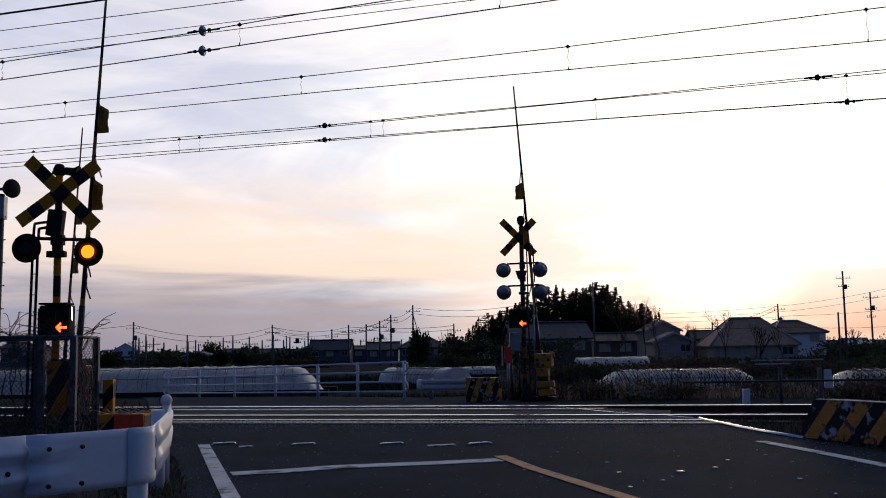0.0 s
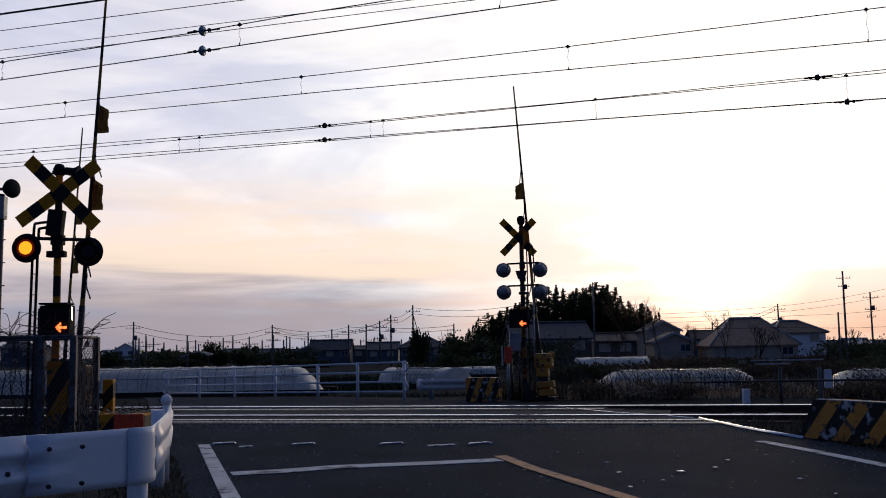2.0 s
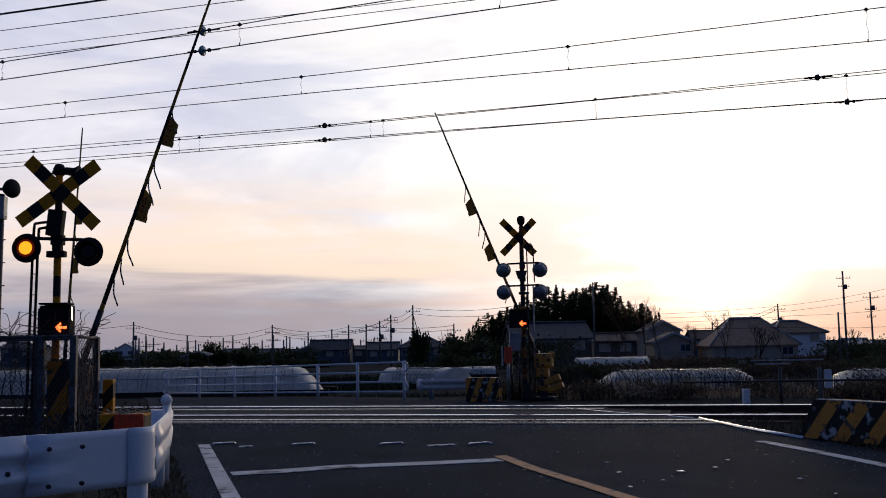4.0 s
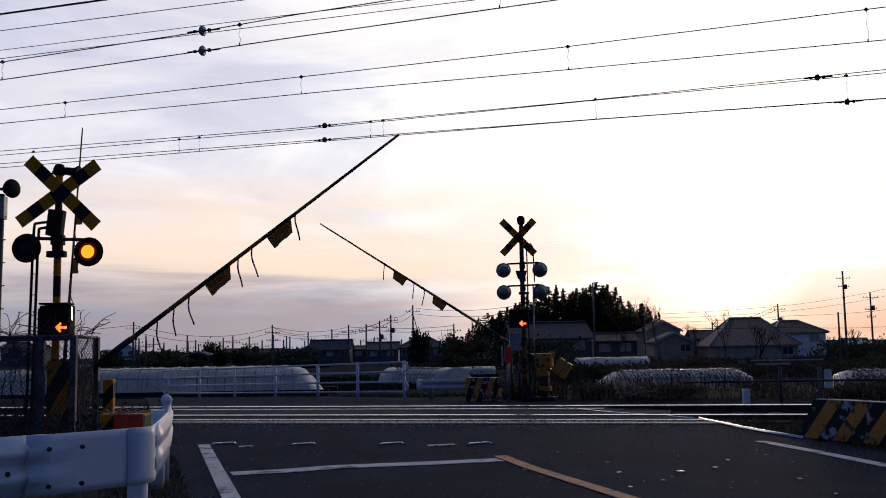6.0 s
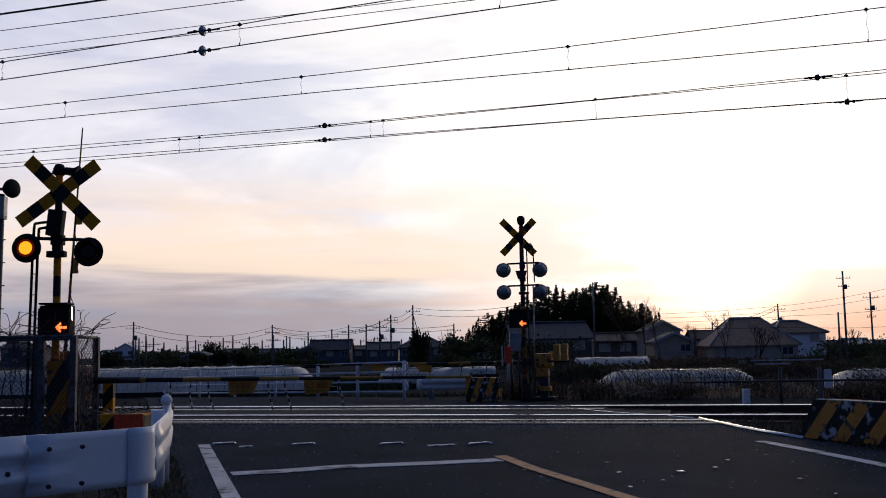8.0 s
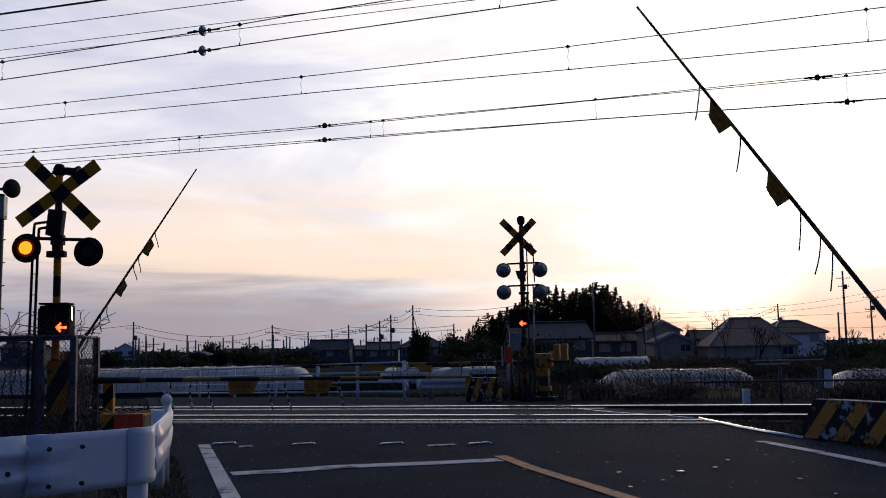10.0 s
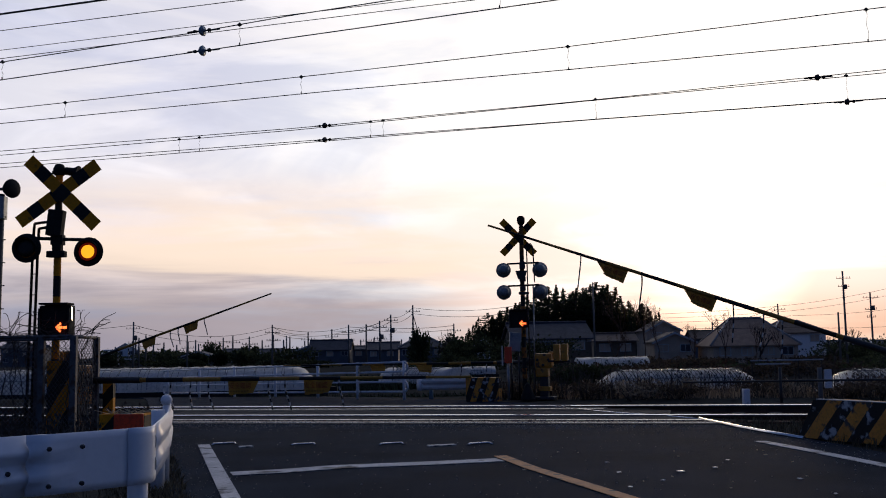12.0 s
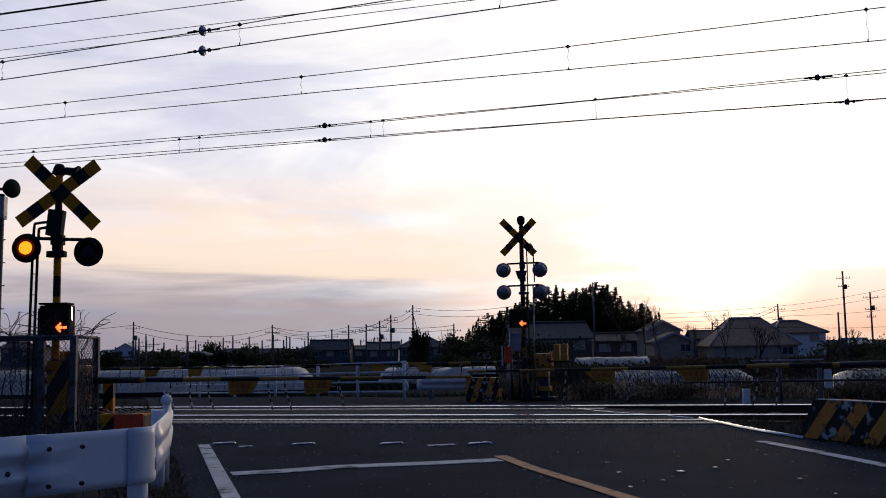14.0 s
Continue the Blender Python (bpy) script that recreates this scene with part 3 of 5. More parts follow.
def near_signal():
    x, y = -4.86, 12.4
    t = thing("crossing_signal", "yellow and black crossing signal post with crossbuck and two flashers", "crossing signal", Matrix.Translation((x, y, 0)))
    bm = B()
    bands(bm, 3.42, .050, .044, .26)
    part("post", bm, ["yellow", "black"], t)
    for s in (1, -1):
        bm = B()
        m = Matrix.Translation((.05 + .03 * s, -.085 - .016 * s, 3.12)) @ Matrix.Rotation(radians(44.5 if s > 0 else -36.5), 4, "Y")
        striped_board(bm, 1.22, .165, .012, m, 7)
        part("crossbuck_board", bm, ["yellow", "black"], t, "yellow and black crossing board")
    bm = B()
    lathe(bm, [(.055, 3.36), (.075, 3.38), (.078, 3.44), (.05, 3.50), (.02, 3.51)], None, 16)
    box(bm, (-.07, 0, 3.40), (.03, .05, .04))
    lathe(bm, [(.05, -.02), (.055, .08), (.09, .14), (.09, .15)], Matrix.Translation((.09, .02, 3.42)) @ Matrix.Rotation(radians(100), 4, "Y"), 16)
    part("bell", bm, "lamp_black", t, "dark alarm bell and horn")
    bm = B()
    soft_box(bm, (.005, -.09, 2.74), (.19, .13, .33), .012, Matrix.Rotation(radians(6), 4, "Y"))
    part("junction_box", bm, "lamp_black", t, "black junction box")
    for c, d in (((.02, -.05, 2.53), (.15, .12, .13)), ((.02, -.06, 2.44), (.11, .10, .10)), ((.01, -.06, 2.35), (.23, .10, .08))):
        bm = B()
        soft_box(bm, c, d, .012)
        part("clamp_block", bm, "lamp_black", t)
    bm = B()
    rod(bm, (-.36, -.05, 2.56), (.49, -.05, 2.52), .022, .022, 10)
    part("crossarm", bm, "lamp_black", t)
    ROTORS.append((flasher(t, Vector((-.30, -.12, 2.415))), Vector((-.30, -.12, 2.415)), "left"))
    ROTORS.append((flasher(t, Vector((.47, -.12, 2.355))), Vector((.47, -.12, 2.355)), "right"))
    direction_box(t, Vector((.075, -.16, 1.52)), .385, .36)
    bm = B()
    for dx in (0, .065):
        tube(bm, [(-.50 + dx, .35, .05), (-.46 + dx, .35, 2.55), (-.43 + dx, .3, 2.72), (-.36 + dx, .15, 2.77 - dx), (-.05, .0, 2.78 - dx)], .018, 8)
    for k in range(9):
        rod(bm, (-.495 + k * .004, .35, .25 + k * .27), (-.43 + k * .004, .35, .25 + k * .27), .006, .006, 6)
    part("cable_conduit", bm, "lamp_black", t, "pair of dark bent cable pipes")


def direction_box(t, p, w, h):
    bm = B()
    soft_box(bm, p, (w, .16, h), .012)
    for dx in (-w / 2 + .012, w / 2 - .012):
        box(bm, p + Vector((dx, -.095, -.02)), (.02, .05, h * .9))
    soft_box(bm, p + Vector((0, -.03, h / 2 + .018)), (w * .92, .24, .022), .006)
    b = part("direction_indicator", bm, "lamp_black", t, "black box showing a lit orange arrow")
    # Added mirror strip: makes the sunset glint seen on the box's side.
    bm = B()
    box(bm, p + Vector((w / 2 + .006, -.05, h * .2)), (.006, .04, h * .45))
    part("side_glint_strip", bm, "rail_bright", b, "mirror strip added for the sunset glint on the box's side")
    bm = B()
    prism(bm, arrow_outline(w * .36, w * .31), .012, Matrix.Translation(p + Vector((w * .21, -.087, -h * .26))))
    part("arrow", bm, "arrow", b, "glowing orange-red arrow pointing left")


def far_signal():
    t = thing("crossing_signal", "crossing signal post with crossbuck and four flashers, beyond the tracks", "crossing signal", Matrix.Translation((1.70, 21.3, 0)))
    bm = B()
    bands(bm, 3.78, .052, .046, .22)
    part("post", bm, ["yellow_dull", "black"], t, "dull ochre and black banded post")
    for s in (1, -1):
        bm = B()
        m = Matrix.Translation((-.06, .10 + .02 * s, 3.49)) @ Matrix.Rotation(radians(46 * s), 4, "Y")
        striped_board(bm, 1.02, .15, .012, m, 7)
        part("crossbuck_board", bm, ["yellow", "black"], t, "yellow and black crossing board")
    bm = B()
    lathe(bm, [(.06, 3.76), (.085, 3.80), (.085, 3.90), (.05, 3.94)], None, 14)
    part("bell", bm, "lamp_black", t, "dark alarm bell")
    for c, d in (((.0, -.07, 2.56), (.13, .12, .10)), ((.0, -.07, 2.86), (.12, .10, .15)), ((.0, -.07, 2.36), (.12, .1, .1)), ((.02, -.07, 2.26), (.22, .1, .06))):
        bm = B()
        soft_box(bm, c, d, .012)
        part("junction_box", bm, "dark_steel", t, "dark junction box")
    bm = B()
    prism(bm, [(-.07, 2.56), (.06, 2.56), (.11, 2.74), (-.13, 2.74)], .14, Matrix.Translation((-.02, -.09, 0)))
    part("speaker", bm, "dark_steel", t, "dark funnel-shaped loudspeaker")
    for z in (2.90, 2.42):
        bm = B()
        rod(bm, (-.32, -.02, z), (.36, -.02, z + .02), .02, .02, 10)
        part("crossarm", bm, "lamp_black", t)
        flasher(t, Vector((-.40, .05, z - .13)), False, .16)
        flasher(t, Vector((.39, .05, z - .13)), False, .165)
    direction_box(t, Vector((-.12, -.14, 1.70)), .40, .36)
    bm = B()
    soft_box(bm, (-.22, -.02, 1.18), (.16, .12, .34), .01, Matrix.Rotation(radians(-6), 4, "Y"))
    part("small_cabinet", bm, "steel", t, "pale grey cable cabinet")
    bm = B()
    tube(bm, [(.12, .1, .1), (.12, .1, 2.9), (.115, .1, 3.22), (.15, .1, 3.33), (.20, .1, 3.35), (.25, .1, 3.28), (.26, .1, 3.1), (.27, .08, 2.5)], .014, 8)
    part("cable_conduit", bm, "dark_steel", t, "dark looped cable pipe")
    bm = B()
    rod(bm, (.22, .1, .1), (.24, .1, 2.44), .016, .016, 8)
    part("cable_conduit", bm, "steel", t)


STREAMERS = []


def gate(name_label, pivot, heading, side, length, base_r, flags, cords, far, taper=.78):
    """A gate: a machine, and an arm that swings about the pivot. heading: degrees of the arm, side +1 or -1 in x."""
    turn = Matrix.Rotation(radians(heading), 4, "Z")
    if side < 0:
        turn = Matrix.Rotation(radians(180 + heading), 4, "Z")
    g = thing("barrier_gate", name_label, "barrier", Matrix.Translation((pivot[0], pivot[1], 0)) @ turn, "four barrier gates")
    z = pivot[2]
    bm = B()
    dx = -.15
    soft_box(bm, (dx, .26, z + .03), (.38, .26, .32), .06)
    lathe(bm, [(.03, -.02), (.085, 0), (.085, .03), (.05, .05)], Matrix.Translation((dx - .15, .26, z + .14)) @ FACE, 16)
    soft_box(bm, (dx + .03, .26, z - .21), (.27, .24, .20), .03)
    mach = part("machine", bm, "machine", g, "orange-yellow barrier machine housing")
    for bx, bz in ((-.12, .03), (.12, .03), (.0, -.08)):
        bm = B()
        lathe(bm, [(.03, -.01), (.03, .012), (.012, .02)], Matrix.Translation((dx + bx, .26 + .13, z + bz + .02)) @ Matrix.Rotation(radians(180), 4, "Z") @ FACE, 10)
        part("cover_bolt", bm, "dark_steel", mach)
    bm = B()
    soft_box(bm, (dx, .26, (z - .28) / 2), (.18, .18, z - .28), .01)
    soft_box(bm, (dx, .26, .02), (.46, .40, .06), .01)
    part("pedestal", bm, "dark_steel", g)
    bm = B()
    soft_box(bm, (dx - .02, .26, .22), (.24, .20, .10), .01)
    part("collar", bm, "machine", g)
    bm = B()
    bands(bm, length, base_r, base_r * .42, .52, 1, "x", 10)
    ob = mesh_of("arm", bm, ["arm_yellow", "black"])
    arm = new("arm", ob)
    arm.parent = g
    tagged(arm, "tapered yellow and black barrier arm")
    bm = B()
    for yy in (-.05, .05):
        box(bm, (-.22, yy, 0), (.62, .018, .07))
    soft_box(bm, (.08, 0, 0), (.34, .14, .15), .015)
    rod(bm, (.2, 0, 0), (.95, 0, 0), base_r * 1.25, base_r * 1.12, 10)
    part("arm_bracket", bm, "dark_steel", arm)
    bm = B()
    for k in range(2):
        soft_box(bm, (-.48 - .17 * k, .50, .20), (.13, .16, .36), .02)
        part("counterweight", bm, "machine", arm, "yellow counterweight plate")
        bm = B()
    rod(bm, (-.3, .50, .02), (-.76, .50, .02), .02, .02, 8)
    rod(bm, (-.3, .50, .02), (-.3, -.04, .0), .02, .02, 8)
    part("counterweight_rod", bm, "dark_steel", arm)
    for (x0, w, h) in flags:
        bm = B()
        n = 6
        top = [(x0 + w * k / n, .006 * math.sin(k * 1.7), -.02) for k in range(n + 1)]
        low = [(x0 + w * k / n * taper + .01, .010 * math.sin(k * 1.3 + 1), -h * (1 - .12 * k / n) - .004 * math.sin(k * 2.0)) for k in range(n + 1)]
        va = [[bm.verts.new((x, y + d, zz)) for x, y, zz in row] for d in (-.004, .004) for row in (top, low)]
        for k in range(n):
            bm.faces.new((va[0][k], va[0][k + 1], va[1][k + 1], va[1][k]))
            bm.faces.new((va[2][k], va[3][k], va[3][k + 1], va[2][k + 1]))
            bm.faces.new((va[1][k], va[1][k + 1], va[3][k + 1], va[3][k]))
            bm.faces.new((va[0][k], va[2][k], va[2][k + 1], va[0][k + 1]))
        bm.faces.new((va[0][0], va[1][0], va[3][0], va[2][0]))
        bm.faces.new((va[0][n], va[2][n], va[3][n], va[1][n]))
        fl = part("flag", bm, "flag", arm, "hanging yellow warning flag")
        bm = B()
        for k in range(7):
            for sgn in (-1, 1):
                box(bm, (x0 + w * (.12 + .09 * k), sgn * .016, -h * .76), (w * .05, .004, h * .10))
        tagged(part("faded_writing", bm, "ink", fl), kind="stuff")
        if not far:
            words = bpy.data.curves.new("lettering", "FONT")
            words.body = "安全確認"
            words.size, words.extrude = .076, .001
            words.align_x, words.align_y = "CENTER", "CENTER"
            words.materials.append(M["flag_red"])
            ob = new("lettering", words)
            ob.parent = fl
            face = pose(x0 + w * .42, -.018, -h * .44, 90, 0, 0) if side > 0 else pose(x0 + w * .42, .018, -h * .44, 90, 0, 180)
            ob.matrix_basis = face
    for x0, ln in cords:
        bm = B()
        bend = .05 + .03 * math.sin(x0 * 7)
        pts = [Vector((bend * (k / 8) ** 2, .015 * math.sin(k * .8 + x0), -ln * k / 8)) for k in range(9)]
        for k in range(8):
            rod(bm, pts[k], pts[k + 1], .010 if not far else .011, None, 6, k % 2, caps=False)
        bmesh.ops.remove_doubles(bm, verts=bm.verts, dist=.0015)
        c = part("cord", bm, ["worn_white", "black"], arm, "black and white striped hanging cord")
        STREAMERS.append((c, x0, arm))
    return arm


def near_corner():
    """The cage, striped plates and red board beside the near signal."""
    t = thing("mesh_cage", "grey steel cage of wire mesh overgrown with dry creepers", "fence", Matrix.Translation((-4.62, 11.95, 0)))
    for px, py in ((-.21, -.05), (.25, -.25), (.20, .65), (-.5, .55)):
        bm = B()
        soft_box(bm, (px, py, .65), (.075, .075, 1.32), .008)
        part("cage_post", bm, "cage_steel", t)

    def panel(a, b, zs):
        bm = B()
        a, b = Vector(a), Vector(b)
        w, h = (b - a).length, zs[1] - zs[0]
        for sgn in (1, -1):
            k = -h
            while k < w:
                u0, u1 = max(0.0, k), min(w, k + h)
                za, zb = u0 - k, u1 - k
                if sgn < 0:
                    za, zb = h - za, h - zb
                p, q = a.lerp(b, u0 / w), a.lerp(b, u1 / w)
                rod(bm, (p.x, p.y, zs[0] + za), (q.x, q.y, zs[0] + zb), .0032, .0032, 4, caps=False)
                k += .062
        for z in zs:
            rod(bm, (a.x, a.y, z), (b.x, b.y, z), .02, .02, 8)
        part("mesh_panel", bm, "cage_steel", t)

    panel((.25, -.25, 0), (.20, .65, 0), (.06, 1.30))
    panel((-.21, -.05, 0), (.25, -.25, 0), (.06, 1.28))
    panel((-.21, -.05, 0), (-1.9, .2, 0), (.06, 1.28))
    bm = B()
    rod(bm, (-2.6, .3, 1.31), (-.21, -.05, 1.31), .024, .024, 10)
    rod(bm, (-.21, -.05, 1.31), (.25, -.25, 1.31), .02, .02, 10)
    part("top_rail", bm, "cage_steel", t)
    # striped guard plate seen between the posts
    p = thing("striped_guard", "yellow and black striped steel guard around the signal's foot", "guard", Matrix.Translation((-4.74, 12.25, 0)))
    bm = B()
    stripes(bm, .30, .05, 1.02, .20, slope=.6)
    part("guard_plate", bm, ["yellow", "black"], p)
    p = thing("striped_post", "yellow and black striped post beside the barrier", "post", Matrix.Translation((-4.30, 12.75, 0)))
    bm = B()
    stripes(bm, .13, .10, .77, .17)
    part("plate", bm, ["yellow", "black"], p)
    p = thing("striped_block", "low striped concrete block with a red reflector board, straw on top", "barrier block", Matrix.Translation((-3.72, 11.6, 0)))
    bm = B()
    stripes(bm, .52, .25, .40, .18)
    part("block", bm, ["yellow", "black"], p)
    bm = B()
    soft_box(bm, (.085, -.14, .28), (.34, .02, .24), .004)
    part("reflector_board", bm, "red", p, "dull red reflector board")


def stripes(bm, w, d, h, pitch, slope=.9):
    """A block w x d x h on the ground, its front and back in slanted yellow and black stripes."""
    box(bm, (0, 0, h / 2), (w, d, h))
    n = int((w + h * slope) / pitch) + 2
    for k in range(n):
        x0 = -w / 2 - h * slope + k * pitch
        bmesh.ops.bisect_plane(bm, geom=bm.verts[:] + bm.edges[:] + bm.faces[:], plane_co=(x0, 0, 0), plane_no=Vector((1, 0, -slope)).normalized())
    for f in bm.faces:
        c = f.calc_center_median()
        f.material_index = int(((c.x - slope * c.z) + w / 2 + h * slope) / pitch) % 2


def edge_lamp_post():
    t = thing("signal_post", "dark crossing post with a round flasher turned away", "crossing signal", Matrix.Translation((-5.80, 12.8, 0)))
    bm = B()
    rod(bm, (0, 0, 0), (0.03, 0, 3.2), .05, .045, 12)
    for k in range(9):
        rod(bm, (-.05, 0, .5 + k * .3), (.10, 0, .5 + k * .3), .008, .008, 6)
    part("post", bm, "dark_steel", t)
    bm = B()
    soft_box(bm, (.03, 0, 3.02), (.12, .12, .30), .01)
    part("junction_box", bm, "steel", t)
    bm = B()
    rod(bm, (.0, 0, 3.27), (.12, .0, 3.27), .02, .02, 8)
    part("crossarm", bm, "dark_steel", t)
    bm = B()
    lathe(bm, [(.03, -.1), (.08, -.08), (.11, -.03), (.125, .0), (.125, .015), (.02, .02)], Matrix.Translation((.17, -.02, 3.27)) @ Matrix.Rotation(radians(60), 4, "Z") @ FACE, 24)
    part("flasher", bm, "lamp_black", t)


def guardrail():
    """Painted W-beam that bends round the corner."""
    prof = [(.0, .045), (.0, .085), (.05, .118), (.05, .152), (.0, .187), (.0, .208), (.05, .243), (.05, .277), (.0, .31), (.0, .35)]
    t = thing("guardrail", "white-painted steel guardrail bent round the road's corner", "guardrail")

    def beam(pts, flat_from, name, lift=0.0, depth=1.0):
        bm = B()
        rows = []
        pts = [Vector(p) for p in pts]
        for i, p in enumerate(pts):
            d = (pts[min(i + 1, len(pts) - 1)] - pts[max(i - 1, 0)]).normalized()
            n = Vector((d.y, -d.x, 0)).normalized()
            k = 1 if i < flat_from else 0
            rows.append([[bm.verts.new(p + n * (o * depth * k + .03 * (1 - k) + th + lift) + Vector((0, 0, z - .35))) for o, z in prof] for th in (0, -.006)])
        m = len(prof)
        for a, b in zip(rows, rows[1:]):
            for s in (0, 1):
                for k in range(m - 1):
                    bm.faces.new((a[s][k], a[s][k + 1], b[s][k + 1], b[s][k])).smooth = True
            for k in (0, m - 1):
                bm.faces.new((a[0][k], a[1][k], b[1][k], b[0][k]))
        for e in (rows[0], rows[-1]):
            for k in range(m - 1):
                bm.faces.new((e[0][k], e[0][k + 1], e[1][k + 1], e[1][k]))
        ob = part(name, bm, "guard_white", t)
        return ob

    zt = .665
    beam([(-5.2, 2.2, zt), (-3.6, 3.72, zt), (-2.2, 5.0, zt), (-2.05, 5.135, zt)], 9, "beam")
    beam([(-2.12, 5.05, zt + .002), (-2.03, 5.13, zt + .002), (-1.93, 5.235, zt + .002), (-1.78, 5.39, zt + .002), (-1.72, 5.45, zt + .002)], 1, "beam_end", .009)
    beam([(-1.745, 5.425, zt + .004), (-1.685, 5.488, zt + .004), (-1.668, 5.52, zt + .004), (-1.672, 5.56, zt + .004), (-1.70, 5.70, zt + .004)], 0, "corner_sleeve", .018)
    beam([(-1.648, 5.65, zt), (-1.765, 6.2, zt), (-1.94, 7.0, zt), (-2.275, 8.28, zt)], 9, "beam", 0.0, .34)
    for bx, by in ((-2.045, 5.10), (-1.92, 5.215)):
        for dz in (-.07, -.255):
            bm = B()
            lathe(bm, [(.012, -.01), (.012, .004), (.007, .012)], Matrix.Translation((bx + .045, by - .045, zt + dz)) @ Matrix.Rotation(radians(45), 4, "Z") @ FACE, 10)
            part("bolt", bm, "dark_steel", t)
    for bx, by, dz in ((-2.185, 4.98, -.18),):
        bm = B()
        lathe(bm, [(.012, -.01), (.012, .004), (.007, .012)], Matrix.Translation((bx + .02, by - .02, zt + dz)) @ Matrix.Rotation(radians(45), 4, "Z") @ FACE, 10)
        part("bolt", bm, "dark_steel", t)
    for px, py, h in ((-1.70, 5.53, .60), (-2.33, 8.1, .62), (-4.2, 3.35, .62)):
        bm = B()
        rod(bm, (px, py, -.05), (px, py, h), .055, .055, 16)
        part("rail_post", bm, "guard_white", t)
    for px, py in ((-2.335, 8.35),):
        bm = B()
        lathe(bm, [(.01, -.045), (.04, -.03), (.05, 0), (.04, .03), (.01, .045)], Matrix.Translation((px, py, .685)) @ FACE, 20)
        rod(bm, (px, py, 0), (px, py, .68), .03, .03, 12)
        part("end_cap", bm, "white_paint", t, "white round reflector at the rail's end")


def striped_blocks():
    t = thing("striped_barrier", "worn yellow and black striped concrete barrier beside the road", "concrete barrier", Matrix.Translation((4.82, 10.15, 0)) @ Matrix.Rotation(radians(-67), 4, "Z"))
    bm = B()
    stripes(bm, 3.06, .30, .43, .215, slope=.8)
    for v in bm.verts:
        up = v.co.z / .43
        v.co.y *= 1.35 - .35 * up
        v.co.x += -.02 + (.22 * up if v.co.x < -1.5 else 0)
    part("block", bm, ["yellow_worn", "black_worn"], t)
    # Pale strip paints the white glint along the block's top edge.
    bm = B()
    soft_box(bm, (.09, -.10, .434), (2.8, .07, .010), .004)
    part("top_glint", bm, "worn_white", t, "pale strip painted as the glint along the block's top")
    t = thing("striped_barrier", "faded striped concrete barrier beyond the tracks", "concrete barrier", Matrix.Translation((.80, 20.85, 0)) @ Matrix.Rotation(radians(-16), 4, "Z"))
    bm = B()
    stripes(bm, .70, .30, .49, .13, slope=.35)
    part("block", bm, ["yellow_worn", "black_worn"], t)


def white_railing():
    t = thing("road_railing", "white tubular steel railing along the far road", "railing")
    a, b = Vector((-.91, 22.0, 0)), Vector((-8.15, 29.0, -.20))
    zs = (.83, .62, .40, .18)
    for k in (0, .155, .30, .47, .65, .82, .985):
        bm = B()
        p = a.lerp(b, k)
        rod(bm, (p.x, p.y, p.z - .1), (p.x, p.y, p.z + .86), .036, .036, 12)
        part("post", bm, "white_paint", t)
    for z in zs:
        bm = B()
        rod(bm, a + Vector((0, 0, z)), b + Vector((0, 0, z)), .023, .023, 10)
        part("rail", bm, "white_paint", t)
    d = (a - b).normalized()
    for end, s in ((a, 1), (b, -1)):
        for z0, z1 in ((.83, .62), (.40, .18)):
            bm = B()
            tube(bm, [end + d * s * x + Vector((0, 0, z)) for x, z in ((0, z0), (.06, z0 - .01), (.11, (z0 * 2 + z1) / 3 - .01), (.11, (z0 + z1 * 2) / 3 + .01), (.06, z1 + .01), (0, z1))], .023, 10)
            part("end_loop", bm, "white_paint", t)


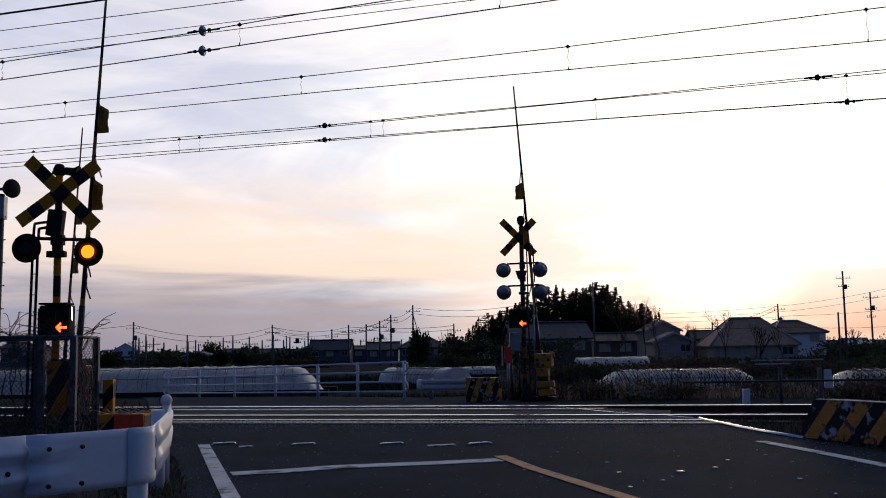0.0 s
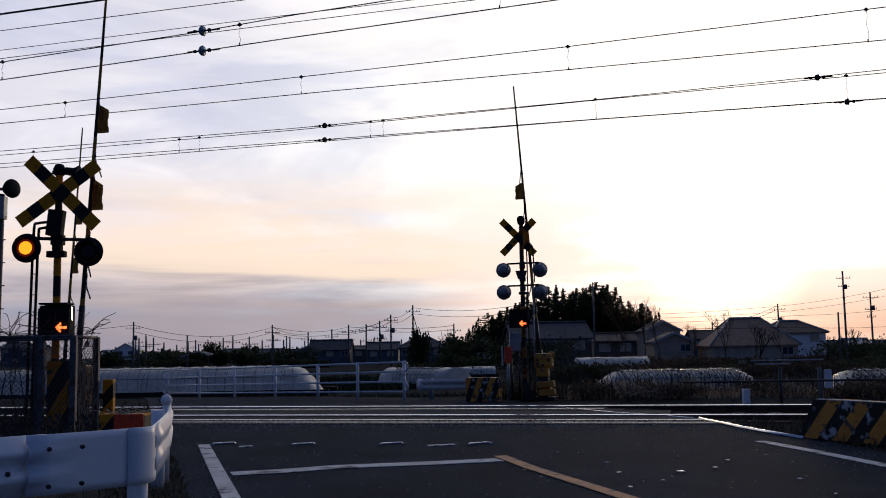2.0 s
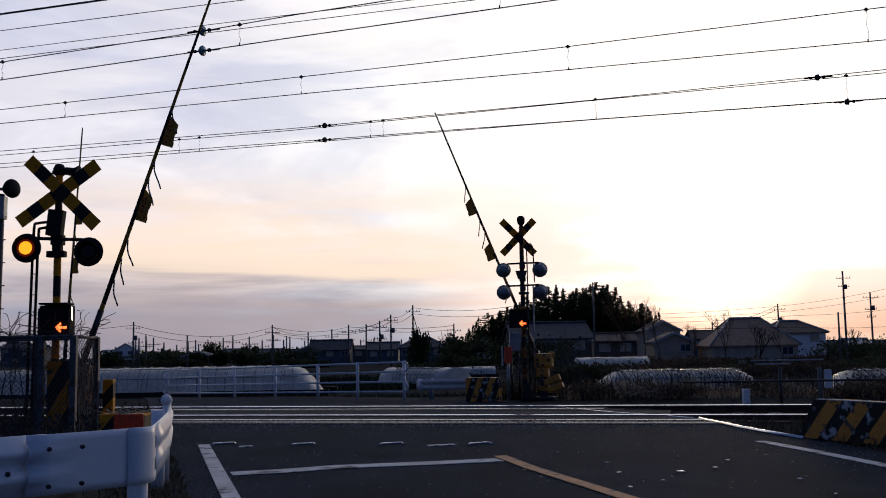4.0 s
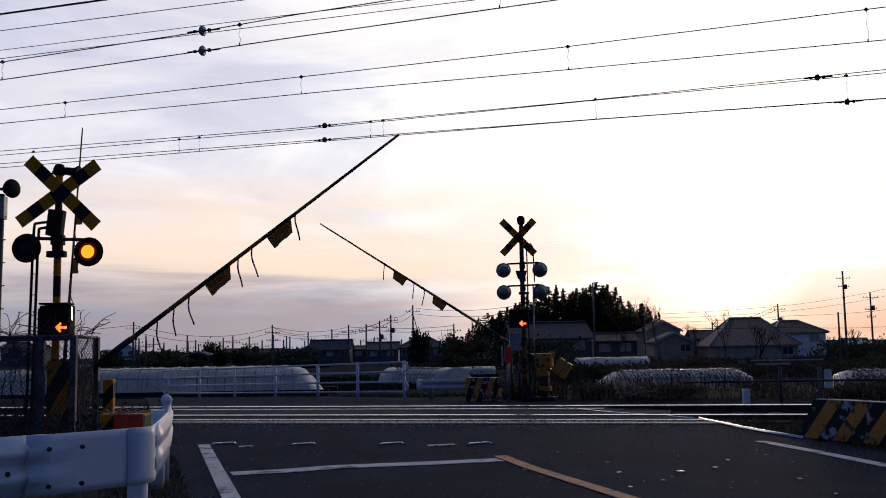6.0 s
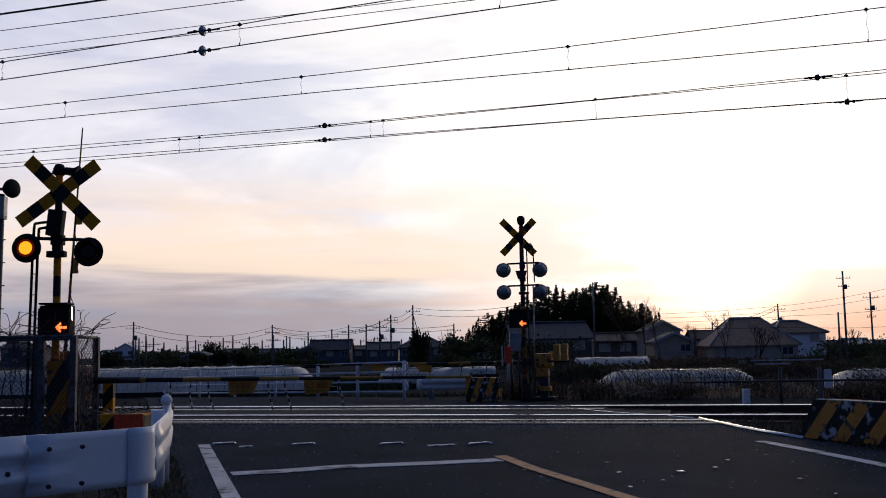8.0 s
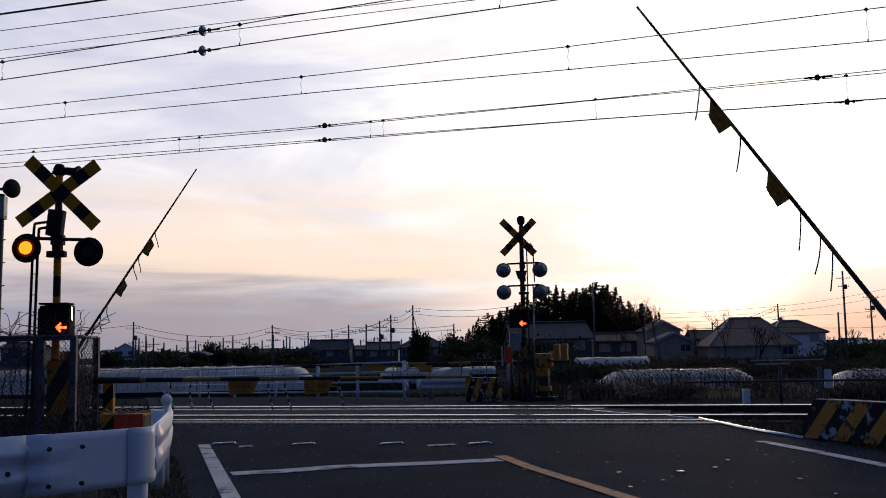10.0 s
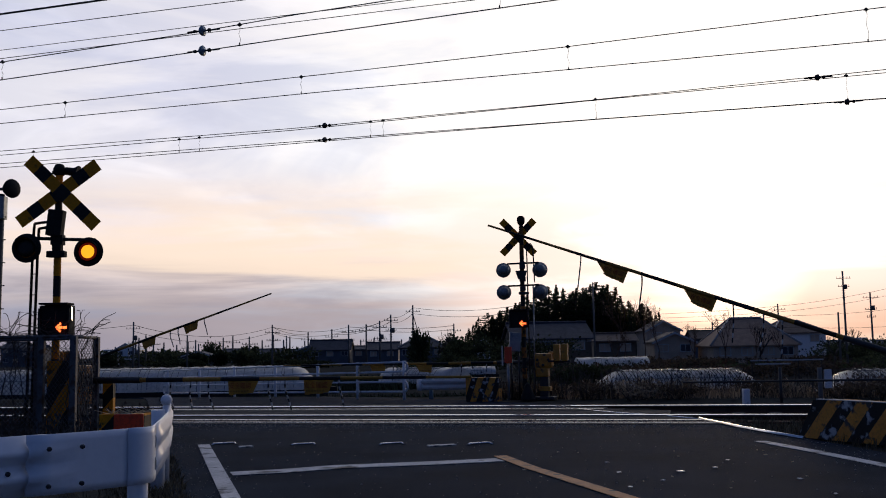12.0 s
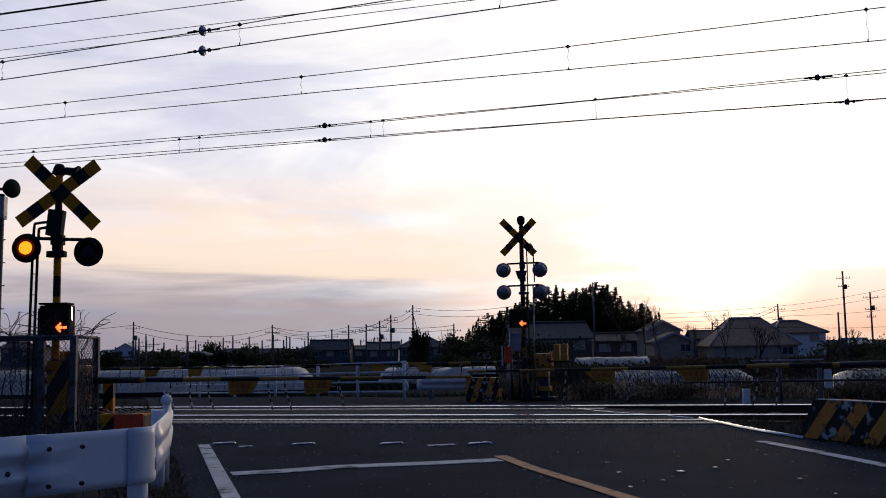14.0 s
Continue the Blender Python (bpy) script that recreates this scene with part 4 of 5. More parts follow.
def markers():
    t = thing("marker_post", "short white marker post beside the track", "post", Matrix.Translation((5.53, 18.4, 0)))
    bm = B()
    soft_box(bm, (0, 0, .03), (.12, .12, .46), .01)
    part("post", bm, "white_paint", t)
    t = thing("marker_board", "white board on a grey post beside the track", "post", Matrix.Translation((7.40, 19.5, 0)))
    bm = B()
    rod(bm, (-.08, 0, -.3), (-.08, 0, .60), .045, .045, 12)
    part("post", bm, "pole", t)
    bm = B()
    soft_box(bm, (.06, -.05, .38), (.14, .05, .36), .008)
    part("board", bm, "white_paint", t)
    t = thing("pipe_rail", "dark rusty pipe rail on posts beside the track", "fence", Matrix.Translation((6.38, 19.0, 0)))
    bm = B()
    rod(bm, (-1.75, .46, .36), (6, -1.6, .40), .022, .022, 10)
    part("rail", bm, "dark_steel", t)
    for x in (0, 3.0):
        bm = B()
        rod(bm, (x, -x * .26, -.3), (x, -x * .26, .63), .03, .03, 10)
        part("post", bm, "dark_steel", t)
    t = thing("guardrail", "short pale blue-white guardrail end beyond the tracks", "guardrail", Matrix.Translation((.1, 22.1, 0)))
    bm = B()
    prism(bm, [(.0, .20), (-.03, .235), (-.03, .27), (.0, .305), (.0, .325), (-.03, .36), (-.03, .395), (.0, .43), (.012, .43), (.012, .20)], 1.3, Matrix.Rotation(radians(90), 4, "Z"))
    part("beam", bm, "trim", t)
    bm = B()
    lathe(bm, [(.03, .19), (.075, .205), (.085, .315), (.075, .425), (.03, .44)], Matrix.Translation((-.66, .05, 0)), 16)
    part("beam_end", bm, "white_paint", t)
    for x in (-.42, .5):
        bm = B()
        rod(bm, (x, .07, -.05), (x, .07, .46), .05, .05, 12)
        part("rail_post", bm, "porcelain", t)
    t = thing("red_sign", "small red box with white edge on a post beyond the tracks", "sign", Matrix.Translation((1.33, 21.0, 0)))
    bm = B()
    rod(bm, (0, 0, 0), (0, 0, .85), .03, .03, 10)
    part("post", bm, "steel", t)
    bm = B()
    soft_box(bm, (0, -.05, .95), (.15, .06, .34), .01)
    part("box", bm, "red", t)
    bm = B()
    soft_box(bm, (-.12, -.03, .93), (.03, .05, .42), .006)
    part("edge_plate", bm, "trim", t)


def cabinets():
    t = thing("cable_cover", "black cone-shaped cable cover at the far signal's foot", "cable cover", Matrix.Translation((1.73, 21.0, 0)))
    bm = B()
    lathe(bm, [(.17, -.02), (.16, .03), (.10, .20), (.05, .33), (.02, .35)], None, 14)
    part("cone", bm, "lamp_black", t)
    t = thing("relay_cabinet", "grey steel cable box on a leg beyond the tracks", "cabinet", Matrix.Translation((1.50, 21.25, 0)))
    bm = B()
    soft_box(bm, (0, 0, 1.22), (.24, .16, .40), .012, Matrix.Rotation(radians(4), 4, "Y"))
    part("body", bm, "steel", t)
    for x in (-.08, .08):
        bm = B()
        rod(bm, (x, 0, 0), (x, 0, 1.04), .022, .022, 8)
        part("leg", bm, "dark_steel", t)


def lane_studs():
    for i, (x, y) in enumerate(((-2.61, 11.87), (-1.64, 11.61), (-.62, 11.48), (.38, 11.29))):
        t = thing("speed_hump_edge", "worn raised road rib, polished for its white glint", "road rib", Matrix.Translation((x, y, 0)) @ Matrix.Rotation(radians(-6 + i * 2), 4, "Z"), "raised ribs across the lane")
        # Polished rail metal gives each rib its white glint.
        bm = B()
        tube(bm, [(-.14, -.10, .004), (-.12, -.04, .014), (.10, .02, .018), (.14, -.06, .004)], .012, 8)
        part("rib", bm, "rail_bright", t)
    for x, y, w in ((-2.30, 11.5, .16), (.0, 11.25, .2), (-.15, 11.2, .12)):
        bm = B()
        soft_box(bm, (0, 0, .005), (w, .12, .012), .004)
        solid("paint_patch", bm, "road_white", "worn scrap of pale paint on the asphalt", "road marking", Matrix.Translation((x, y, 0)) @ Matrix.Rotation(.3, 4, "Z"))


overhead()
near_signal()
far_signal()
near_corner()
edge_lamp_post()
guardrail()
striped_blocks()
white_railing()
markers()
lane_studs()
cabinets()
near_flags = [(2.17, .41, .19), (3.17, .38, .19)]
near_cords = [(1.37, .34), (1.65, .34), (1.90, .34), (2.71, .34), (2.93, .34), (3.62, .30)]
far_cords = [(.9, .32), (1.3, .32), (2.0, .32), (2.3, .32), (3.1, .32)]
ARM_NL = gate("striped barrier gate with yellow flags, lowering over the near lane", (-4.665, 12.6, .765), -18, 1, 5.205, .035, near_flags, near_cords, False)
ARM_FR = gate("striped barrier gate with yellow flags, lowering beyond the tracks", (2.06, 21.6, .78), -18, -1, 6.18, .038, [(2.48, .38, .20), (3.60, .38, .20)], [(1.2, .35), (1.78, .35), (3.11, .35), (3.41, .35), (4.26, .35)], True)
ARM_NR = gate("striped barrier gate with yellow flags, lowering over the oncoming lane", (5.82, 12.1, .80), -24, -1, 6.01, .037, [(2.57, .46, .20), (3.82, .46, .20)], [(1.71, .50), (1.95, .48), (2.35, .50), (3.62, .46), (4.53, .46)], False, .58)
ARM_FL = gate("striped barrier gate with yellow flags, lowering over the far road's lane", (-8.62, 22.5, .79), -20, 1, 5.55, .036, [(2.18, .38, .19), (3.30, .38, .19)], [(1.53, .36), (1.81, .34), (2.95, .34), (3.16, .34), (3.85, .34)], True)


# ---------------------------------------------------------------- fields and houses beyond the tracks
FIELD = -1.05
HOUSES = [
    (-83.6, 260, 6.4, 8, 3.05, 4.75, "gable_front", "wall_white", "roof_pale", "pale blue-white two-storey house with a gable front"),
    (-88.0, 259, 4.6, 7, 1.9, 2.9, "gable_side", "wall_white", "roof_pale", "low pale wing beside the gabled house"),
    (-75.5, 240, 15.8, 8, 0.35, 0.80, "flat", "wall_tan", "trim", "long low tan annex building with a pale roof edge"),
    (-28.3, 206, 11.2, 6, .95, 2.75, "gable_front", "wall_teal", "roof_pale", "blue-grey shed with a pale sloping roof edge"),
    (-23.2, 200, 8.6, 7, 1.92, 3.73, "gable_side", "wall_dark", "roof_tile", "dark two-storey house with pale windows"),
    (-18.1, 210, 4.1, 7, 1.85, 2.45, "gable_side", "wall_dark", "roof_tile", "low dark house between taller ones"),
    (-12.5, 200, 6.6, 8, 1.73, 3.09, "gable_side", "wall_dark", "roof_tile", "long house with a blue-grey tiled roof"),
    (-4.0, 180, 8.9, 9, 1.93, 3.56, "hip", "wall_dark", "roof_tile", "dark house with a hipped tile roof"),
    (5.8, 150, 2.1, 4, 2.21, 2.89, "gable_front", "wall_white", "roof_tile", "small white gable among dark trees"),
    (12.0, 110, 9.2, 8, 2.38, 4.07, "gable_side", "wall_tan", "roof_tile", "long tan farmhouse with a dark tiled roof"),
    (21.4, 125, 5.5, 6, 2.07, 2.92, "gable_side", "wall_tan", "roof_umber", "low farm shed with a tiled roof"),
    # White house given wall_cream: the warm haze near the sun is in the colour.
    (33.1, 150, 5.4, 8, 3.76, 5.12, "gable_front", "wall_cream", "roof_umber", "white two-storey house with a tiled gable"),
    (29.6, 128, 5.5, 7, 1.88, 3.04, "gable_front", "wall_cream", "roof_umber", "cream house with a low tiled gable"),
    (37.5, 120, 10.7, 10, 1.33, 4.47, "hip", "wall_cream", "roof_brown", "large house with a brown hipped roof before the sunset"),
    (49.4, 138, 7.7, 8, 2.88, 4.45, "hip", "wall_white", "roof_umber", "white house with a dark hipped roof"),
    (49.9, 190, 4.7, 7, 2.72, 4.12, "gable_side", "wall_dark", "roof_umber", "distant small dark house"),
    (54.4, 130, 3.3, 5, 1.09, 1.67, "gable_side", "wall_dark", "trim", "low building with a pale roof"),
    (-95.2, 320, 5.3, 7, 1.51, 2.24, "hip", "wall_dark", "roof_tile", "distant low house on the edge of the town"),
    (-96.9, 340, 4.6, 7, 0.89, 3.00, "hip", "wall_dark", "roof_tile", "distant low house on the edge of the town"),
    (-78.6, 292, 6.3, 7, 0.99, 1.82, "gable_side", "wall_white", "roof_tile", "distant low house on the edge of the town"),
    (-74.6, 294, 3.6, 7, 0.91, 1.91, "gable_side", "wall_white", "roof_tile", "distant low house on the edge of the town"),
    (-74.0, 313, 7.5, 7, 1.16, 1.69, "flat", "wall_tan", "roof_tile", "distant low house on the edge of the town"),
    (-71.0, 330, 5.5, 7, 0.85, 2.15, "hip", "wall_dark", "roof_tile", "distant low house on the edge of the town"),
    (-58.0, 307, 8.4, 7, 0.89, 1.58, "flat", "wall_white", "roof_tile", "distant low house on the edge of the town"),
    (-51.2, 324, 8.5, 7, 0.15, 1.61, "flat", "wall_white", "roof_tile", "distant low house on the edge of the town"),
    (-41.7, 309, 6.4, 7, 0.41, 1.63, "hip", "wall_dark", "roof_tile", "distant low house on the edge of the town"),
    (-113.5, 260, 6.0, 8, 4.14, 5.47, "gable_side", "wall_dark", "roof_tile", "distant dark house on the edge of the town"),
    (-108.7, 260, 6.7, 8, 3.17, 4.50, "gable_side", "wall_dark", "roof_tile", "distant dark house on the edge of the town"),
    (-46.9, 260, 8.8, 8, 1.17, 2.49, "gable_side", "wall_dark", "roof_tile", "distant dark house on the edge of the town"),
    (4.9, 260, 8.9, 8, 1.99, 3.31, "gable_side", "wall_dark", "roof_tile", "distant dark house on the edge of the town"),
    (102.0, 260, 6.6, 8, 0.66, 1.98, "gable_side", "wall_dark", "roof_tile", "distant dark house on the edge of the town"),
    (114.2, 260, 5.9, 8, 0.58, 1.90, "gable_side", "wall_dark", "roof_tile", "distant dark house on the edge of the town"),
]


def house(x, y, w, d, eave, top, shape, wall, roof, label):
    """A house on the field: walls, roof with eaves, windows with frames."""
    t = thing("house", label, "house", Matrix.Translation((x, y, FIELD)) @ Matrix.Rotation(radians(random.uniform(-5, 5)), 4, "Z"), "houses beyond the fields")
    e, h = eave - FIELD, top - FIELD
    w2, d2, o = w / 2 * .94, d / 2, .35
    bm = B()
    box(bm, (0, d2, e / 2), (w2 * 2, d, e))
    if shape == "gable_front":
        prism(bm, [(-w2, e - .02), (w2, e - .02), (0, h - .15)], d, Matrix.Translation((0, d2, 0)))
    if shape == "gable_side":
        prism(bm, [(-d2, e - .02), (d2, e - .02), (0, h - .15)], w2 * 2, Matrix.Translation((0, d2, 0)) @ Matrix.Rotation(radians(90), 4, "Z"))
    part("wall", bm, wall, t)
    bm = B()
    if shape == "flat":
        box(bm, (0, d2, (e + h) / 2), (w2 * 2 + .4, d + .4, h - e))
    else:
        if shape == "gable_front":
            rm, a, b = Matrix.Translation((0, d2, 0)), w2, d2
        else:
            rm, a, b = Matrix.Translation((0, d2, 0)) @ Matrix.Rotation(radians(90), 4, "Z"), d2, w2
        drop = (h - e) / a * o
        hip = min(b * .62, a) if shape == "hip" else -o
        vs = {}
        for lay, dz in ((0, 0), (1, -.14)):
            for key, (px, py, pz) in {"a": (-a - o, -b - o, e - drop), "b": (a + o, -b - o, e - drop), "c": (a + o, b + o, e - drop), "d": (-a - o, b + o, e - drop), "r": (0, -b + hip, h), "s": (0, b - hip, h)}.items():
                vs[key, lay] = bm.verts.new(rm @ Vector((px, py, pz + dz)))
        hipped = shape == "hip"
        for f in ("abr", "bcsr", "cds", "dars") if hipped else ("bcsr", "dars"):
            bm.faces.new([vs[k, 0] for k in f])
            bm.faces.new([vs[k, 1] for k in reversed(f)])
        for k0, k1 in ("ab", "bc", "cd", "da") if hipped else ("bc", "da", "ar", "rb", "cs", "sd"):
            bm.faces.new((vs[k0, 0], vs[k1, 0], vs[k1, 1], vs[k0, 1]))
    rf = part("roof", bm, roof, t)
    if shape == "hip":
        hip, drop = min(w2 * .62, d2), (h - e) / d2 * o
        for sx in (-1, 1):
            for sy in (-1, 1):
                bm = B()
                rod(bm, (sx * (w2 - hip), d2, h + .03), (sx * (w2 + o), d2 + sy * (d2 + o), e - drop + .03), .13, .13, 8)
                part("hip_ridge", bm, "ridge_tile", rf)
    if shape == "gable_front":
        drop = (h - e) / w2 * o
        for sx in (-1, 1):
            bm = B()
            prism(bm, [(0, h - .30), (sx * (w2 + o), e - drop - .30), (sx * (w2 + o), e - drop - .04), (0, h - .04)], .06, Matrix.Translation((0, -o - .035, 0)))
            part("bargeboard", bm, "trim", rf, "pale bargeboard")
    if shape in ("hip", "gable_side"):
        bm = B()
        hip = min(w2 * .62, d2) if shape == "hip" else -o
        rod(bm, (-w2 + hip, d2, h + .04), (w2 - hip, d2, h + .04), .16, .16, 8)
        part("ridge", bm, "ridge_tile" if shape == "hip" else roof, rf)
    if "farmhouse" in label:
        for k in range(14):
            bm = B()
            box(bm, (-w2 + w2 * 2 * (k + .5) / 14, -.04, e - .42), (w2 * 2 / 14 - .12, .05, .24))
            part("frieze_panel", bm, "trim", t)
    n = max(1, int(w / 2.6))
    storeys = 2 if e > 4.2 else 1
    for s in range(storeys):
        for k in range(n):
            wx = -w2 + w2 * 2 * (k + .5) / n + random.uniform(-.3, .3)
            wz = e - .95 - s * 2.5
            if wz < .8:
                continue
            bm = B()
            ww, wh = 1.3, .95
            for dx, dz, sx, sz in ((0, wh / 2, ww + .12, .08), (0, -wh / 2, ww + .12, .08), (-ww / 2, 0, .08, wh), (ww / 2, 0, .08, wh), (0, 0, .05, wh)):
                box(bm, (wx + dx, -.03, wz + dz), (sx, .08, sz))
            win = part("window", bm, "trim", t)
            bm = B()
            box(bm, (wx, -.006, wz), (ww, .03, wh))
            part("pane", bm, "glass" if random.random() < .6 else "wall_cream", win)
    return t


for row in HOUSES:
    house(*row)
rnd = random.Random(41)
for k in range(24):
    y = rnd.uniform(215, 330)
    x = -(.335 - .0118 * k + rnd.uniform(-.004, .004)) * y
    top = rnd.uniform(1.3, 2.9) * (1 if k < 18 else .9)
    house(x, y, rnd.uniform(5, 9), 7, top - rnd.uniform(.7, 1.5), top, rnd.choice(("hip", "gable_side", "gable_front", "gable_side")), rnd.choice(("wall_dark", "wall_tan", "wall_dark", "wall_white")), "roof_tile", "distant low house on the edge of the town")


def greenhouse(x, y, length, radius, height, turn, label, slack, straps=0, strap_r=.026, board=.26, film="film"):
    """A plastic tunnel on hoops, with rounded-off film ends."""
    t = thing("greenhouse", label, "greenhouse", Matrix.Translation((x, y, FIELD)) @ Matrix.Rotation(radians(turn), 4, "Z"), "plastic tunnels")
    bm = B()
    n, m = max(12, int(length / .45)), 14
    rows = []
    for i in range(n + 1):
        s = -length / 2 + length * i / n
        end = min(i, n - i)
        k = (.14, .60, .88, .99)[end] if end < 4 and slack else 1
        bulge = 1 + .012 * math.cos(i * math.pi)
        row = []
        for j in range(m + 1):
            a = math.pi * j / m
            yy = -radius * math.cos(a) * bulge * (.9 + .1 * k)
            zz = height * max(0, math.sin(a)) ** .75 * bulge * (k if slack else 1)
            row.append(bm.verts.new((s, yy, zz + .01 * noise.noise((s * 2, a * 4, x)))))
        rows.append(row)
    for a, b in zip(rows, rows[1:]):
        for j in range(m):
            bm.faces.new((a[j], a[j + 1], b[j + 1], b[j])).smooth = True
    if not slack:
        bm.faces.new(rows[0])
        bm.faces.new(rows[-1][::-1])
    part("film", bm, film, t, "whitish translucent plastic film")
    for i in range(3, n - 2, 3 if length > 8 else 1):
        s = -length / 2 + length * i / n
        bm = B()
        tube(bm, [(s, -radius * math.cos(math.pi * j / 16) * 1.02, height * max(0, math.sin(math.pi * j / 16)) ** .75 * 1.02) for j in range(17)], .016, 5)
        part("hoop", bm, "hoop", t)
    # slanting cords that hold the film down between the hoops
    rnd = random.Random(5)
    for k in range(straps):
        s = -length / 2 + 1.0 + (length - 1.9) * (k + rnd.uniform(-.12, .12)) / straps
        bm = B()
        lean = rnd.uniform(.20, .32)
        tube(bm, [(s + lean * (1 - j / 8), -radius * math.cos(math.pi * j / 16) * 1.015, height * max(0, math.sin(math.pi * j / 16)) ** .75 * 1.015) for j in range(1, 15)], strap_r * rnd.uniform(.7, 1.3), 5)
        part("strap", bm, "lamp_black", t, "dark slanting holding cord")
    for a in (.18, .36):
        bm = B()
        rod(bm, (-length / 2 + 1, -radius * math.cos(math.pi * a) * 1.03, height * math.sin(math.pi * a) ** .75 * 1.03), (length / 2 - 1, -radius * math.cos(math.pi * a) * 1.03, height * math.sin(math.pi * a) ** .75 * 1.03), .02, .02, 6)
        part("side_rail", bm, "hoop", t)
    bm = B()
    for yy in (-radius - .05, radius + .05):
        box(bm, (0, yy, board / 2 - .07), (length + (.5 if board < .3 else 1.2), .3, board))
    part("base_board", bm, "lamp_black", t)


greenhouse(-15.6, 51.5, 18.4, 1.9, 1.52, 0, "long whitish plastic greenhouse tunnel behind the white railing", True, 34, .009, .40)
greenhouse(-1.3, 61, 5.7, 1.2, 1.13, -44, "small whitish plastic tunnel with a round end wall in the field", False, 12, .010)
greenhouse(10.75, 46.5, 7.9, 1.4, 1.08, 0, "plastic tunnel tied with slanting cords, half hidden by dry weeds", True, 34, .015, film="film_glossy")
greenhouse(18.4, 41.5, 5.6, 1.5, 1.05, 0, "plastic tunnel tied with slanting cords beside the track's weeds", True, 22, .015, film="film_glossy")
greenhouse(12.7, 76, 5.4, 1.5, 1.42, 0, "grey plastic tunnel before the farmhouse", False)
greenhouse(2.6, 82, 3.0, 1.2, .8, 0, "low grey plastic tunnel far in the field", False)


def low_wall():
    t = thing("field_fence", "low pale plank fence at the field's edge", "fence", Matrix.Translation((20.6, 60, FIELD)))
    for z, x0, x1 in ((1.2, -2.2, 2.2), (.98, -1.9, .2)):
        bm = B()
        soft_box(bm, ((x0 + x1) / 2, 0, z), (x1 - x0, .08, .08), .01)
        part("plank", bm, "trim", t)
    for x in (-2.1, -.7, .7, 2.1):
        bm = B()
        soft_box(bm, (x, .08, .6), (.08, .08, 1.25), .01)
        part("post", bm, "bark", t)


low_wall()


# ---------------------------------------------------------------- poles
def utility_pole(x, y, top, arms, plain=False):
    h = top - FIELD
    t = thing("utility_pole", "plain thin dark pole" if plain else "concrete utility pole with cross-arms and insulators", "utility pole", Matrix.Translation((x, y, FIELD)) @ Matrix.Rotation(radians(random.uniform(-25, 25)), 4, "Z"), "utility poles")
    bm = B()
    k = y / 130
    rod(bm, (0, 0, -.2), (0, 0, h), .125 * k + .02, .075 * k + .02, 10)
    part("pole", bm, "pole", t)
    if plain:
        return
    for j in range(arms):
        z = h - (.75 + .3 * random.random()) * k - j * 1.25 * k
        bm = B()
        ln = (.95 - .2 * j) * k
        box(bm, (0, -.1, z), (ln * 2, .07 * k, .06 * k))
        arm = part("cross_arm", bm, "pole", t)
        for xx in (-.9, -.45, .5, .9):
            bm = B()
            lathe(bm, [(.025 * k, 0), (.042 * k, .05 * k), (.028 * k, .1 * k), (.042 * k, .15 * k), (.015 * k, .22 * k)], Matrix.Translation((xx * ln, -.1, z + .025 * k)), 8)
            part("insulator", bm, "pole", arm)
    for j in range(random.choice((2, 4, 6))):
        bm = B()
        z = h - 2.6 * k - .32 * j * k
        rod(bm, (-.28 * k, 0, z), (.28 * k, 0, z + .04), .016 * k, .016 * k, 5)
        part("step_bolt", bm, "pole", t)
    if random.random() < .5:
        bm = B()
        lathe(bm, [(.05 * k, 0), (.22 * k, .02), (.22 * k, .6 * k), (.05 * k, .62 * k)], Matrix.Translation((.3 * k, 0, h - 2.4 * k)), 12)
        part("transformer", bm, "pole", t)


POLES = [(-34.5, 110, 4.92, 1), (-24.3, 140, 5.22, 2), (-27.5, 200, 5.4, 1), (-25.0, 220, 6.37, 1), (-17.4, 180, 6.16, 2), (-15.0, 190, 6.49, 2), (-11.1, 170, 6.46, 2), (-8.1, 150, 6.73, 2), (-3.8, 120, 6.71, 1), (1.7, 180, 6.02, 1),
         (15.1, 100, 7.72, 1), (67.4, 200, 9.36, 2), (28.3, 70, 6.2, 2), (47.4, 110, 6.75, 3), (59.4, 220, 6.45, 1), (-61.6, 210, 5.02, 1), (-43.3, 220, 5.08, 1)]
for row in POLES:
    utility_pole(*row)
for x, y, z in ((31.8, 80, 3.6), (-38.9, 150, 4.14), (-61.6, 200, 4.89), (-60.2, 200, 5.32), (-55.2, 220, 4.55), (-51.3, 230, 5.11), (-31.2, 200, 4.56), (-36.5, 225, 4.3)):
    utility_pole(x, y, z, 0, True)
rnd = random.Random(77)
for k in range(22):
    y = rnd.uniform(210, 320)
    x = (-.33 + .0142 * k + rnd.uniform(-.005, .005)) * y
    utility_pole(x, y, rnd.uniform(3.6, 6.0), rnd.choice((1, 2)), k % 3 == 0)


def span(a, b, sag, r):
    a, b = Vector(a), Vector(b)
    bm = B()
    tube(bm, [a.lerp(b, k / 14) - Vector((0, 0, sag * 4 * (k / 14) * (1 - k / 14))) for k in range(15)], r, 5)
    solid("power_line", bm, "wire", "dark power line sagging between poles", "cable", group="power lines")


P3 = {i: Vector((r[0], r[1], r[2] - .35)) for i, r in enumerate(POLES)}
for i, j, sag in ((0, 1, 1.3), (1, 4, .8), (4, 7, .7), (7, 8, .5), (8, 10, 1.2), (3, 6, .6), (1, 2, .5), (5, 9, .5), (14, 11, .8)):
    for dz in (0, -.7):
        span(P3[i] + Vector((0, 0, dz)), P3[j] + Vector((0, 0, dz)), sag, .028 * (P3[i].y + P3[j].y) / 260)
span(P3[0], (-55, 90, 4.2), .8, .024)
